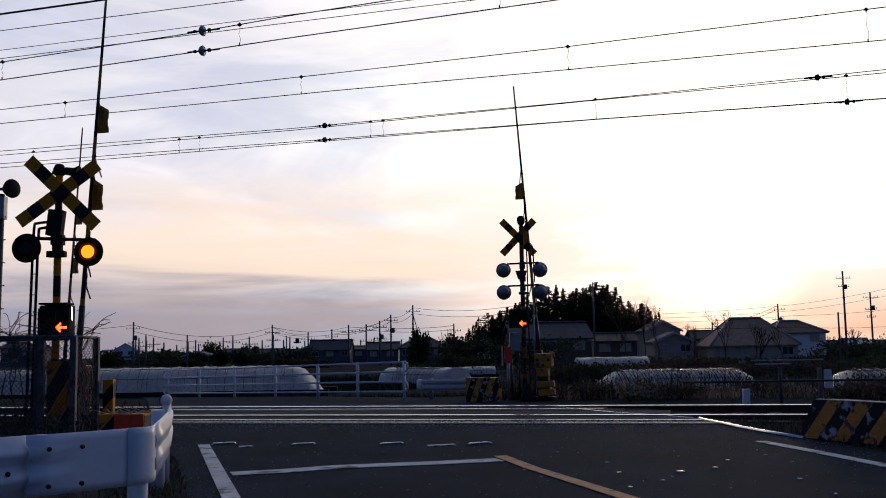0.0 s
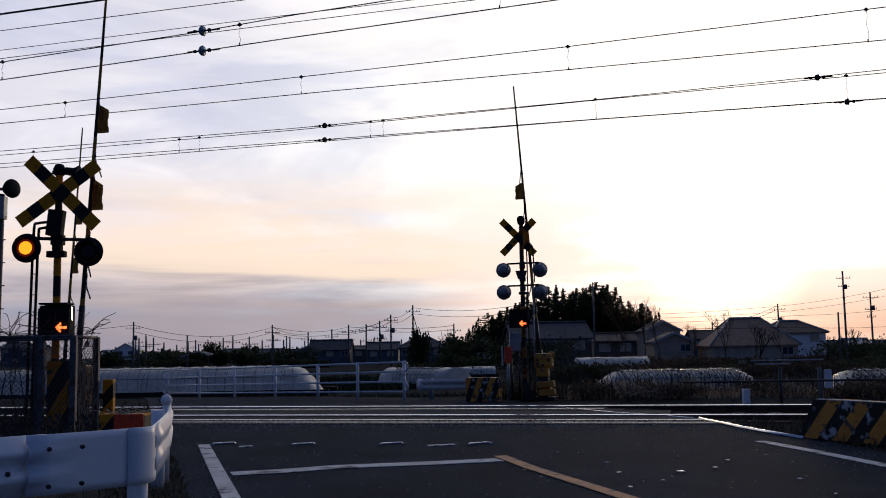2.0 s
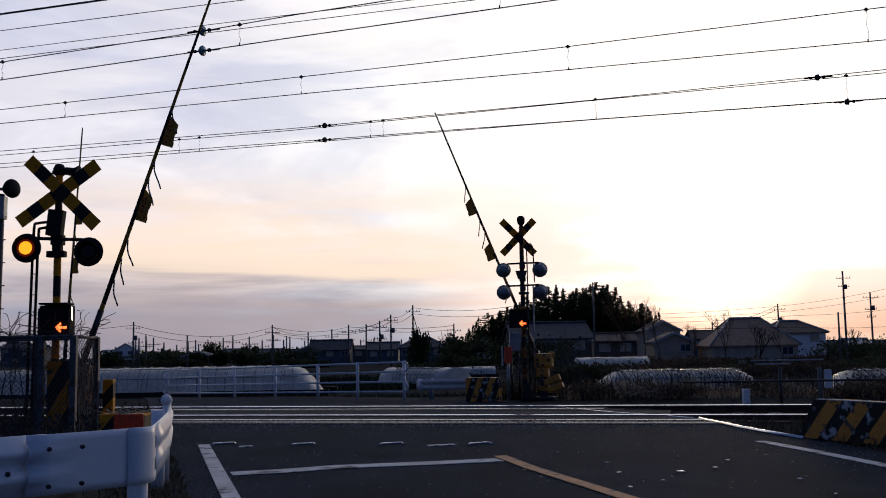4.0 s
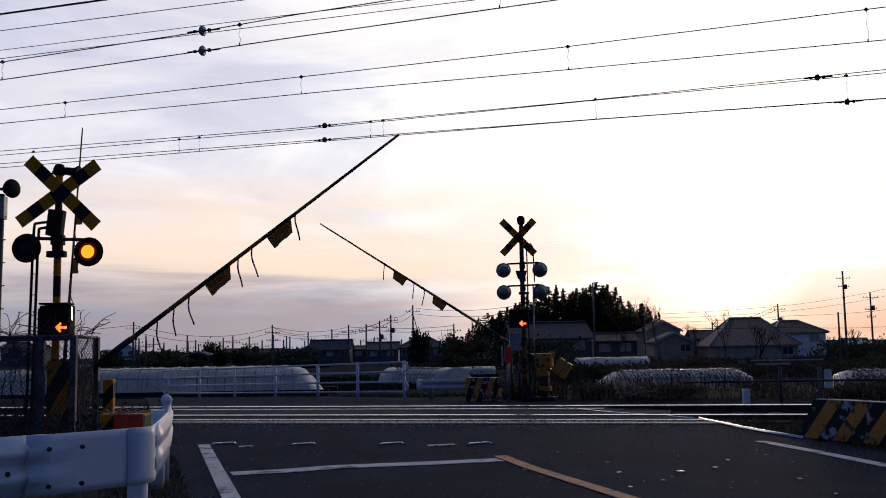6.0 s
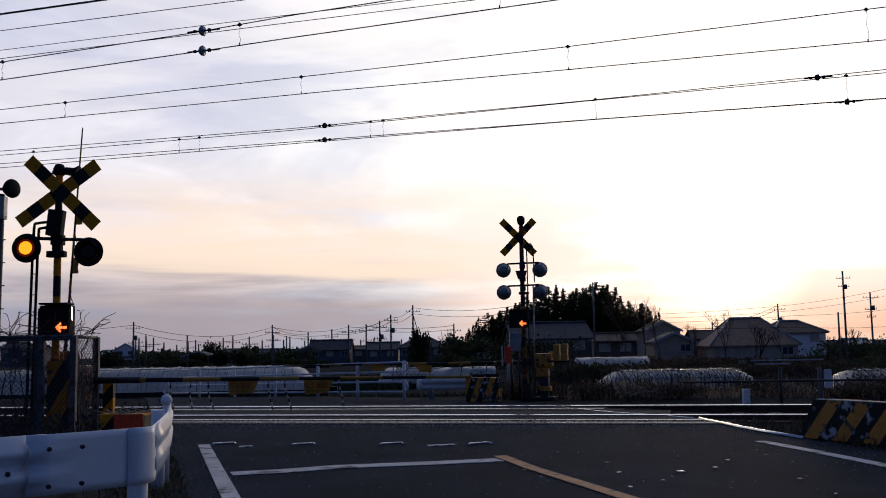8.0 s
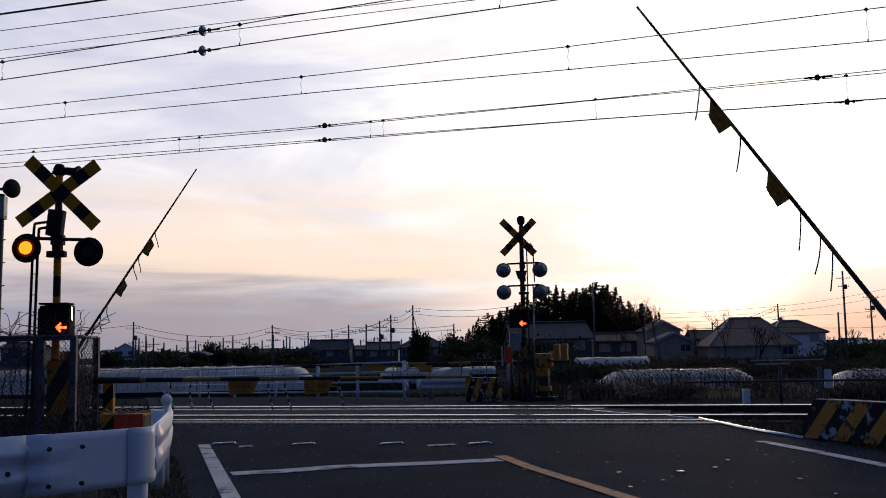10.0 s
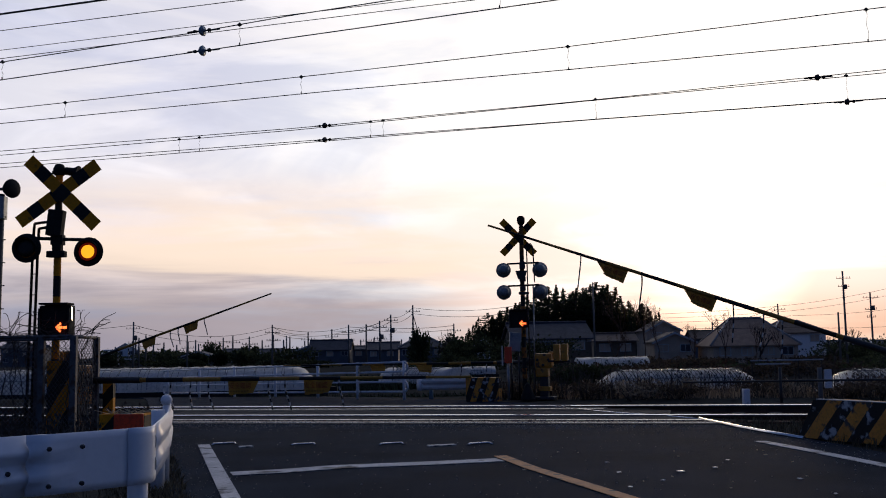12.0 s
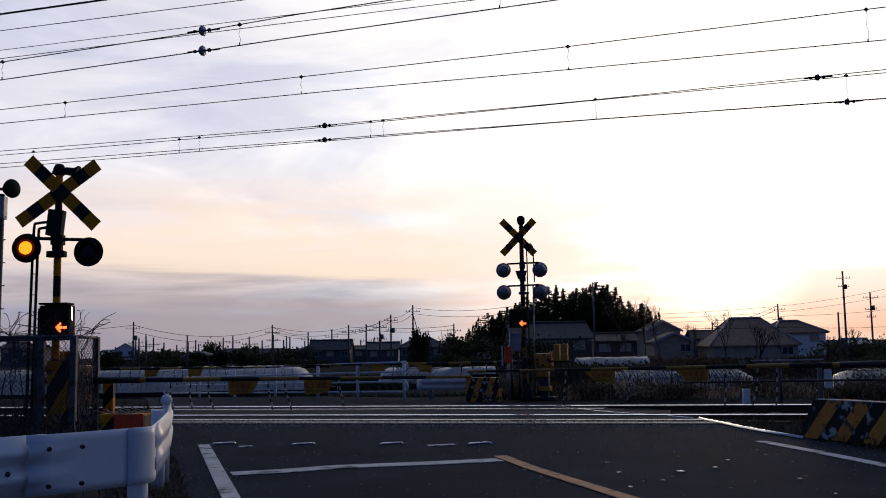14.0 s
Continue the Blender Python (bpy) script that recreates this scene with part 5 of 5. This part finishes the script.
for za, zb, zc in ((4.42, 5.02, 6.6), (3.9, 4.43, 4.96), (3.3, 3.1, 2.98), (4.9, 5.7, 7.4)):
    span((25.2, 115, za), (40.6, 115, zb), .12, .018)
    span((40.6, 115, zb), (51.8, 115, zc), .15, .018)
    span((51.8, 115, zc), (90, 115, zc + .6), .5, .018)
span((-3.8, 120, 5.6), (-2.4, 119, .6), .0, .05)


# ---------------------------------------------------------------- trees and weeds
def leaf_mesh(name, n, place, size, mats):
    """Many small folded leaf sprays as one mesh; place() gives a spot and a direction."""
    vs, fs = [], []
    for _ in range(n):
        p, d = place()
        d = Vector(d).normalized()
        s = d.cross(Vector((random.uniform(-1, 1), random.uniform(-1, 1), random.uniform(-1, 1)))).normalized()
        ln = size * random.uniform(.6, 1.5)
        w = ln * random.uniform(.22, .42)
        up = d.cross(s) * w * .4
        k = len(vs)
        p = Vector(p)
        vs += [p, p + d * ln * .5 + s * w + up, p + d * ln, p + d * ln * .5 - s * w + up]
        fs += [(k, k + 1, k + 2), (k, k + 2, k + 3)]
    me = bpy.data.meshes.new(name)
    me.from_pydata([tuple(v) for v in vs], [], fs)
    me.materials.append(M[mats])
    return me


def conifer(h, spread, leaf, label, n=6500, spire=True):
    t = thing("tree", label, "tree", None, "trees of the grove")
    bm = B()
    rod(bm, (0, 0, -.3), (0, 0, h * .5), .22, .14, 8)
    rod(bm, (0, 0, h * .5), (random.uniform(-.3, .3), 0, h * .97), .14, .03, 8)
    for k in range(9):
        z = h * random.uniform(.25, .9)
        a = random.uniform(0, math.tau)
        r = spread * (1 - z / h) * .9 + .3
        rod(bm, (0, 0, z), (math.cos(a) * r, math.sin(a) * r, z + random.uniform(-.3, .5)), .05, .015, 5)
    part("trunk", bm, "bark", t)
    # boughs in tiers, shorter towards the tip
    boughs = []
    for k in range(30 if spire else 22):
        f = .14 + .80 * k / (29 if spire else 21)
        reach = spread * (1.25 * (1 - f) ** .8 + .07) if spire else spread * .95 * math.sin(math.pi * min(1, f * .95)) ** .6
        for j in range(5):
            a = random.uniform(0, math.tau)
            boughs.append((f * h + random.uniform(-.2, .2), a, reach * random.uniform(.55, 1.2)))
    weight = [ln + .1 for _, _, ln in boughs]

    def place():
        z, a, ln = random.choices(boughs, weight)[0]
        u = random.random() ** .7
        side = random.gauss(0, .05 + .10 * ln * (1 - u))
        p = Vector((math.cos(a) * ln * u - math.sin(a) * side, math.sin(a) * ln * u + math.cos(a) * side, z - .25 * ln * u + .22 * ln * u * u + random.gauss(0, .07)))
        if random.random() < .03:
            p = Vector((random.gauss(0, .04), random.gauss(0, .04), h * random.uniform(.90, 1.0)))
        p.z = min(p.z, h)
        return p, Vector((math.cos(a), math.sin(a), random.uniform(-.3, 1.1)))

    cr = new("crown", leaf_mesh("crown", n, place, .17, leaf))
    cr.parent = t
    return t


random.seed(11)
KINDS = [conifer(12.5, 1.6, "leaf", "tall dark evergreen tree of the grove"), conifer(12.5, 1.15, "leaf", "slender dark evergreen tree of the grove"),
         conifer(12.5, 1.1, "leaf_bamboo", "feathery bamboo-like tree at the grove's edge"), conifer(12.5, 2.0, "leaf", "broad dark evergreen tree of the grove", 8000, False)]
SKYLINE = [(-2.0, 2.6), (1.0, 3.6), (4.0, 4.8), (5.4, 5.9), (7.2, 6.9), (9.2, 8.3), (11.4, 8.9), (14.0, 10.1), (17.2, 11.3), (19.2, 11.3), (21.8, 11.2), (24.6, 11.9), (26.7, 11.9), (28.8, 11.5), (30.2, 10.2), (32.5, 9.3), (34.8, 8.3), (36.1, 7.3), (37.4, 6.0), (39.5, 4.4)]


def skyline(x):
    for (x0, z0), (x1, z1) in zip(SKYLINE, SKYLINE[1:]):
        if x0 <= x <= x1:
            return z0 + (z1 - z0) * (x - x0) / (x1 - x0)
    return 4.0


def plant(kind, x, y, h, wide=1.0):
    m = Matrix.Translation((x, y, FIELD)) @ Matrix.Rotation(random.uniform(0, 6.28), 4, "Z") @ Matrix.Diagonal((h / 12.5 * wide, h / 12.5 * wide, h / 12.5, 1))
    return m


used = set()
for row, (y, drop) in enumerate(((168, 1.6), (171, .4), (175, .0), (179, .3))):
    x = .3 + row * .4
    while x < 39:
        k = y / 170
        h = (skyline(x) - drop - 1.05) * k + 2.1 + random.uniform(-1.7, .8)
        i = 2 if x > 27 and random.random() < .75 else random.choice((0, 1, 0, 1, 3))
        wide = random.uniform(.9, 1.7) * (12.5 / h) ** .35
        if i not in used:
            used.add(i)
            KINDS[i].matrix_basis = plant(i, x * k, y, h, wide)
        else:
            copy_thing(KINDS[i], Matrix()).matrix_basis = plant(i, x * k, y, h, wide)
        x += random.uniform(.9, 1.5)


def bush(x, y, w, h, leaf, label, n=700, base=None, size=.16):
    t = thing("bush", label, "bush", Matrix.Translation((x, y, ground_height(x, y) if base is None else base)), "bushes and hedges")
    for k in range(6):
        a = random.uniform(0, math.tau)
        bm = B()
        rod(bm, (math.cos(a) * w * .1, math.sin(a) * w * .1, -.1), (math.cos(a) * w * .35, math.sin(a) * w * .3, h * random.uniform(.5, .85)), .012 + .008 * w, .008, 5)
        part("stem", bm, "bark", t)
    lumps = [Vector((random.uniform(-.5, .5) * w, random.uniform(-.3, .3) * w, h * random.uniform(.25, .8))) for _ in range(16)]

    def place():
        c = random.choice(lumps)
        q = Vector((random.gauss(0, w * .1), random.gauss(0, w * .1), random.gauss(0, h * .14)))
        p = c + q
        p.z = max(.0, p.z)
        return p, q + Vector((0, 0, .1 * h))

    cr = new("foliage", leaf_mesh("foliage", n, place, size, leaf))
    cr.parent = t


random.seed(21)
# dark hedges and clumps between the fields and the houses
for x, y, w, h, leaf in ((8, 92, 7, 3.0, "leaf"), (2.5, 95, 6, 1.6, "leaf"), (-1.5, 97, 5, .8, "leaf"), (12, 72.5, 7, .95, "leaf"), (7.5, 58, 4, 1.1, "leaf"), (18, 70, 7, .9, "leaf"), (23, 84, 8, .75, "leaf"), (29, 84, 8, .65, "leaf"), (36, 86, 9, .65, "leaf"),
                         (43, 90, 9, .9, "leaf"), (24.5, 50, 5, 1.5, "leaf"), (29, 62, 6, 2.4, "leaf"), (41, 104, 6, 2.4, "leaf"), (-3.1, 118, 2.0, 4.2, "leaf"), (1.8, 150, 4, 3.8, "leaf"), (3.4, 130, 5, 3.8, "leaf"), (-43.1, 190, 2.6, 2.5, "leaf"),
                         (-48.5, 195, 3, 2.3, "leaf"), (-40, 200, 3, 2.5, "leaf"), (-33, 190, 8, 1.3, "leaf"), (-27, 170, 7, 1.2, "leaf"), (-20, 150, 6, 1.0, "leaf"), (-52, 190, 9, 1.3, "leaf"), (15, 66, 5, 1.3, "leaf_brown"), (19.5, 66, 5, .8, "leaf_brown"), (24.5, 68, 6, .8, "leaf_brown"), (29.5, 76, 7, .8, "leaf_brown"), (9.5, 64, 4, 1.0, "leaf_brown"), (16.8, 80, 5, 1.2, "leaf_brown"), (22.5, 100, 4, .8, "leaf_brown"), (27.0, 100, 4, .8, "leaf_brown"), (33, 100, 5, .8, "leaf_brown"), (38, 100, 5, .8, "leaf_brown"), (46, 104, 5, 2.0, "leaf")):
    bush(x, y, w, h, leaf, "dry brown thicket at the field's edge" if leaf == "leaf_brown" else "dark evergreen hedge beyond the fields", 2200, FIELD, .07 + .0018 * y)


rnd = random.Random(51)
for k in range(26):
    y = rnd.uniform(185, 300)
    x = (-.34 + .0078 * k + rnd.uniform(-.006, .006)) * y
    bush(x, y, rnd.uniform(3, 8), rnd.uniform(1.4, 3.4), "leaf", "dark clump of trees on the edge of the town", 700, FIELD, .12 + .002 * y)
for x, y, w, h in ((-60.4, 260, 5.0, 5.2), (-49.0, 250, 3.0, 4.4), (-83.5, 300, 5, 3.4)):
    bush(x, y, w, h, "leaf", "dark round evergreen tree over the town's roofs", 1200, FIELD, .5)


def twig_tree(name, label, m, h, spread, levels, r0, mat, seed, category="tree"):
    rnd = random.Random(seed)
    t = thing(name, label, category, m)
    bm = B()

    def grow(p, d, ln, r, lev):
        q = p + d * ln
        mid = (p + q) / 2 + Vector((rnd.uniform(-1, 1), rnd.uniform(-1, 1), 0)) * ln * .08
        tube(bm, [p, mid, q], r, 5)
        if lev == 0:
            return
        for _ in range(rnd.choice((2, 3, 3))):
            nd = (d + Vector((rnd.uniform(-1, 1), rnd.uniform(-1, 1), rnd.uniform(-.3, .6))) * spread).normalized()
            grow(q, nd, ln * rnd.uniform(.6, .85), r * .6, lev - 1)

    grow(Vector((0, 0, 0)), Vector((0, 0, 1)), h * .32, r0, levels)
    part("bare_crown", bm, mat, t)


twig_tree("tree", "round bare deciduous tree beside the houses", Matrix.Translation((-.9, 140, FIELD)), 5.4, .75, 4, .14, "bark", 3)
twig_tree("tree", "small bare tree against the sunset", Matrix.Translation((53.2, 130, FIELD)), 4.6, .6, 4, .12, "bark", 5)
twig_tree("tree", "small bare tree beside the big house", Matrix.Translation((28.5, 90, FIELD)), 3.6, .6, 4, .10, "bark", 6)
for x, y, h, seed in ((26.8, 95, 5.0, 12), (24.6, 98, 4.4, 13), (30.4, 97, 4.2, 14), (33.6, 99, 3.6, 15), (20.6, 102, 6.8, 16), (22.4, 104, 6.2, 17), (19.3, 106, 7.4, 18), (15.4, 90, 3.4, 19)):
    twig_tree("tree", "slender brown leafless tree before the houses", Matrix.Translation((x, y, FIELD)), h, .42, 5, .07, "twig_brown", seed)
twig_tree("tree", "small bare tree in the hedges", Matrix.Translation((34.5, 88, FIELD)), 3.3, .6, 4, .09, "bark", 7)


def weeds(name, label, spots, n, lo, hi, lean, mat="dry_grass", wide=.006):
    """Thin curved blades as one mesh of stuff; spots() gives x, y."""
    vs, fs = [], []
    for _ in range(n):
        x, y = spots()
        z = ground_height(x, y) - .02
        h = random.uniform(lo, hi)
        a = random.uniform(0, math.tau)
        dx, dy = math.cos(a), math.sin(a)
        b = random.uniform(0, lean) * h
        w = wide * random.uniform(.6, 1.5)
        k = len(vs)
        for f, ww in ((0, 1), (.55, .8), (1, .15)):
            cx, cy = x + dx * b * f * f, y + dy * b * f * f
            vs += [(cx - w * ww, cy, z + h * f), (cx + w * ww, cy + .003, z + h * f)]
        fs += [(k, k + 1, k + 3, k + 2), (k + 2, k + 3, k + 5, k + 4)]
        if random.random() < .3 and hi > .4:
            k = len(vs)
            cx, cy, cz = x + dx * b, y + dy * b, z + h
            s = .02
            vs += [(cx - s, cy, cz), (cx, cy, cz + s * 2), (cx + s, cy, cz), (cx, cy - s, cz - s)]
            fs += [(k, k + 1, k + 2), (k, k + 2, k + 3)]
    me = bpy.data.meshes.new(name)
    me.from_pydata(vs, [], fs)
    me.materials.append(M[mat])
    tagged(new(name, me), label, "weeds", kind="stuff")


random.seed(31)


def right_bank():
    s, c = random.uniform(-4.8, 16), 21.2 + abs(random.gauss(0, 2.2))
    p = on_track(s, c)
    return (p.x, p.y) if p.x > road_right(p.y) + .4 else right_bank()


def near_verge():
    y = random.uniform(5.2, 10.5)
    return road_left(y) + .15 - abs(random.gauss(0, .35)) - .02, y


def left_corner():
    return random.uniform(-9, -3.9), random.uniform(7.5, 14.2)


def right_edge():
    y = random.uniform(8, 14)
    return road_right(y) + .05 + abs(random.gauss(0, .9)), y


def field():
    return random.uniform(2, 34), random.uniform(32, 44)


weeds("dry_weeds", "tall pale dry weeds on the bank beside the track", right_bank, 8000, .05, .30, 1.3, wide=.006)
weeds("tall_weeds", "sparse tall dark dry stalks on the bank", right_bank, 1500, .3, .80, .8, "twig", wide=.007)
weeds("verge_grass", "short dry grass on the verge behind the guardrail", near_verge, 4500, .02, .075, .9, "verge", .0035)
weeds("corner_grass", "dark tangled dry grass behind the guardrail", left_corner, 5000, .1, .45, .7, "twig", .005)
weeds("edge_grass", "short dry grass beside the striped barrier", right_edge, 2500, .03, .13, .8, "verge", .004)
weeds("field_grass", "low dry grass over the fields", field, 7000, .08, .30, .6, "verge", .012)


def crop_field():
    y = random.choice((36, 39, 42.5, 57, 60, 66, 72, 80)) + random.gauss(0, .25)
    return random.uniform(-.22, .03) * y, y


weeds("field_crop", "dark green rows of low crops in the field", crop_field, 9000, .10, .42, .9, "crop", .03)
random.seed(35)
for k in range(34):
    p = on_track(random.uniform(-4.4, 9.5), 21.1 + abs(random.gauss(0, 1.1)))
    if p.x > road_right(p.y) + .5:
        bush(p.x, p.y, random.uniform(.5, 1.2), random.uniform(.18, .42), random.choice(("leaf_pale", "leaf_brown", "leaf_brown")), "dry tangled weed clump on the bank beside the track", 380, None, .055)


def creepers():
    """Dry creepers hanging over the cage and its rail."""
    t = thing("dry_creeper", "tangle of dry leafless creepers over the cage and rail", "creeper", Matrix.Translation((-4.9, 12.0, 0)))
    rnd = random.Random(8)
    for k in range(190):
        bm = B()
        x = rnd.uniform(-1.6, .6)
        p = Vector((x, .1 + rnd.uniform(-.25, .3), rnd.choice((1.3, 1.32, rnd.uniform(.2, 1.3)))))
        d = Vector((rnd.uniform(-1, 1), rnd.uniform(-.3, .3), rnd.uniform(-.2, .9))).normalized()
        pts = [p]
        for _ in range(8):
            d = (d + Vector((rnd.uniform(-1, 1), rnd.uniform(-.4, .4), rnd.uniform(-.75, .5))) * .55).normalized()
            p = p + d * rnd.uniform(.03, .075)
            p.z = max(.05, min(1.62, p.z))
            pts.append(p.copy())
        tube(bm, pts, rnd.uniform(.0022, .005), 5)
        part("vine", bm, "twig", t)
    # dense dry stems woven through the side panel
    for k in range(46):
        bm = B()
        f = rnd.random()
        p = Vector((.53 - .05 * f, -.30 + .9 * f, rnd.uniform(.05, 1.0)))
        pts = [p]
        for j in range(6):
            p = p + Vector((rnd.uniform(-.02, .02), rnd.uniform(-.07, .07), rnd.uniform(-.02, .12)))
            p.z = min(p.z, 1.34)
            pts.append(p.copy())
        tube(bm, pts, rnd.uniform(.004, .009), 5)
        part("vine", bm, "vine_grey", t)
    for k in range(14):
        bm = B()
        p = Vector((rnd.uniform(-1.6, .5), rnd.uniform(-.1, .2), 0))
        pts = [p]
        for j in range(8):
            p = p + Vector((rnd.uniform(-.06, .06), rnd.uniform(-.03, .03), .17))
            pts.append(p.copy())
        tube(bm, pts, .006, 5)
        part("vine", bm, "twig", t)
    t = thing("straw_tuft", "tuft of pale straw lying on the striped block", "straw", Matrix.Translation((-3.72, 11.6, .40)))
    bm = B()
    for k in range(40):
        a = Vector((rnd.uniform(-.24, .24), rnd.uniform(-.1, .1), .004))
        b = a + Vector((rnd.uniform(-.16, .16), rnd.uniform(-.08, .08), rnd.uniform(0, .07)))
        rod(bm, a, b, .004, .002, 4)
    part("straw", bm, "straw", t)


creepers()


def fallen_leaves():
    rnd = random.Random(5)
    spots = [(1.47, 9.24, .014), (1.45, 8.49, .022), (1.97, 8.49, .036), (2.32, 8.71, .026), (1.38, 7.6, .02), (1.7, 7.94, .012), (2.76, 7.89, .022), (2.58, 9.25, .016), (2.72, 7.07, .016)]
    spots += [(rnd.uniform(.6, 3.2), rnd.uniform(7.4, 10.4), rnd.uniform(.006, .012)) for _ in range(16)]
    for k, (x, y, s) in enumerate(spots):
        bm = B()
        vs = [bm.verts.new((math.cos(a) * s * (1.6 if i % 3 == 0 else .8), math.sin(a) * s, .006 + .004 * (i % 2))) for i, a in enumerate([k2 * math.tau / 6 for k2 in range(6)])]
        top = bm.faces.new(vs)
        ret = bmesh.ops.extrude_face_region(bm, geom=[top])
        for v in ret["geom"]:
            if isinstance(v, bmesh.types.BMVert):
                v.co.z += .003
        solid("litter_scrap", bm, "white_paint" if k < 9 else "straw", "small pale scrap lying on the asphalt", "litter", Matrix.Translation((x, y, 0)) @ Matrix.Rotation(rnd.uniform(0, 6), 4, "Z"), "scraps on the road")


fallen_leaves()


def grit():
    """Small stones and dust lumps on the asphalt, thickest by the rails and the verge."""
    vs, fs = [], []
    rnd = random.Random(17)
    for _ in range(2600):
        if rnd.random() < .6:
            p = on_track(rnd.uniform(-9, 0), 13.95 - abs(rnd.gauss(0, .55)))
            x, y = p.x, p.y
        else:
            y = rnd.uniform(6, 13.5)
            x = rnd.choice((road_left(y) + abs(rnd.gauss(0, .3)), road_right(y) - abs(rnd.gauss(0, .5)), rnd.uniform(-2, 4)))
        s = rnd.uniform(.003, .010)
        k = len(vs)
        vs += [(x - s, y - s * .6, .0), (x + s, y - s * .4, .0), (x, y + s, .0), (x + s * .2, y, s * 1.1)]
        fs += [(k, k + 1, k + 3), (k + 1, k + 2, k + 3), (k + 2, k, k + 3)]
    me = bpy.data.meshes.new("grit")
    me.from_pydata(vs, [], fs)
    me.materials.append(M["concrete"])
    tagged(new("grit", me), "loose grit and small stones on the asphalt", "gravel", kind="stuff")


grit()


# ---------------------------------------------------------------- bird
def crow():
    t = thing("bird", "small black bird flying low over the fields", "bird", Matrix.Translation((-8.9, 60, 1.75)))
    bm = B()
    lathe(bm, [(.005, -.24), (.05, -.20), (.03, -.13), (.065, -.04), (.07, .06), (.05, .14), (.045, .19), (.03, .23), (.004, .27)], Matrix.Rotation(radians(-90), 4, "Y"), 10)
    part("body", bm, "bird", t)
    wings = []
    for s in (1, -1):
        bm = B()
        pts = [(-.10, 0), (.09, 0), (.10, .18), (.02, .40), (-.06, .36), (-.11, .2)]
        a = [bm.verts.new((x, y * s, .004)) for x, y in pts]
        b = [bm.verts.new((x, y * s, -.004)) for x, y in pts]
        bm.faces.new(a)
        bm.faces.new(b[::-1])
        for k in range(6):
            bm.faces.new((a[k], b[k], b[(k + 1) % 6], a[(k + 1) % 6]))
        wings.append((part("wing", bm, "bird", t), s))
    return t, wings


BIRD, WINGS = crow()


# ---------------------------------------------------------------- movement
def arm_rows(start, keys, end, up=86.0, rest=0.0):
    """(seconds, degrees) rows of an arm: upright, swinging down, at rest."""
    return [(0.0, up), (start, up), *keys, (end, rest), (14.0, rest)]


def motions():
    swings = {
        ARM_NL: arm_rows(2.9, [(3.3, 83.6), (3.7, 74.5), (4.5, 59.6), (5.3, 45.1), (6.3, 27.1), (7.3, 9.8), (7.6, 4.6), (7.8, 1.5)], 8.0),
        ARM_FR: arm_rows(2.9, [(3.3, 83.6), (3.7, 74.5), (4.5, 59.6), (5.3, 45.4), (6.3, 27.1), (7.3, 9.4), (7.6, 4.3), (7.8, 1.5)], 8.0),
        ARM_NR: arm_rows(8.1, [(8.5, 86.5), (8.9, 77.0), (9.6, 63.7), (10.3, 50.9), (11.0, 38.3), (12.0, 20.2), (12.5, 10.8), (12.8, 5.0), (13.0, 1.2)], 13.2, 93.0, -.5),
        ARM_FL: arm_rows(7.98, [(8.25, 83.0), (8.55, 75.5), (9.4, 61.0), (10.3, 45.6), (11.0, 32.7), (12.0, 16.0), (12.5, 7.0), (12.7, 3.5), (12.85, 1.2)], 13.0),
    }
    for arm, rows in swings.items():
        z = {ARM_NL: .765, ARM_FR: .78, ARM_NR: .80, ARM_FL: .79}[arm]
        walk(arm, [(t, pose(0, 0, z, 0, -a, 0)) for t, a in rows])
        for c, x0, owner in STREAMERS:
            if owner is arm:
                walk(c, [(t, pose(x0, 0, -.02, 0, a * .97, 0)) for t, a in rows])
    # flashers: the lit face turns to the road for about 0.6 s at a time
    for ob, p, side in ROTORS:
        base = Matrix.Translation(p + Vector((0, -.13, 0)))
        angle = 180.0 if side == "right" else 0.0
        rows = [(0.0, angle)]
        for k in range(23):
            f0 = round((.23 + .6025 * k) * FPS)
            while f0 % 15 == 0 or (f0 - 1) % 15 == 0:
                f0 += 1
            rows.append(((f0 - 2) / FPS, angle))
            rows.append(((f0 - 1) / FPS, angle + 60))
            rows.append((f0 / FPS, angle + 120))
            angle += 180
            rows.append(((f0 + 1) / FPS, angle))
        rows.append((14.0, angle))
        walk(ob, [(t, base @ Matrix.Rotation(radians(a), 4, "Z") @ Matrix.Rotation(radians(90), 4, "X")) for t, a in rows])
    # the bird goes off to the left, beating its wings
    walk(BIRD, [(t, pose(-8.9 - 6.35 * t, 60, 1.75 + .12 * math.sin(t * 2.2) + .06 * t)) for t in (0.0, .5, 1.0, 1.5, 2.0, 3.0, 6.0, 10.0, 14.0)])
    for wing, s in WINGS:
        beats = [(k / 10, (38, 5, -25, 8)[k % 4]) for k in range(33)] + [(6.0, 10), (14.0, 10)]
        walk(wing, [(t, pose(0, 0, .02, a * s, 0, 0)) for t, a in beats])


motions()
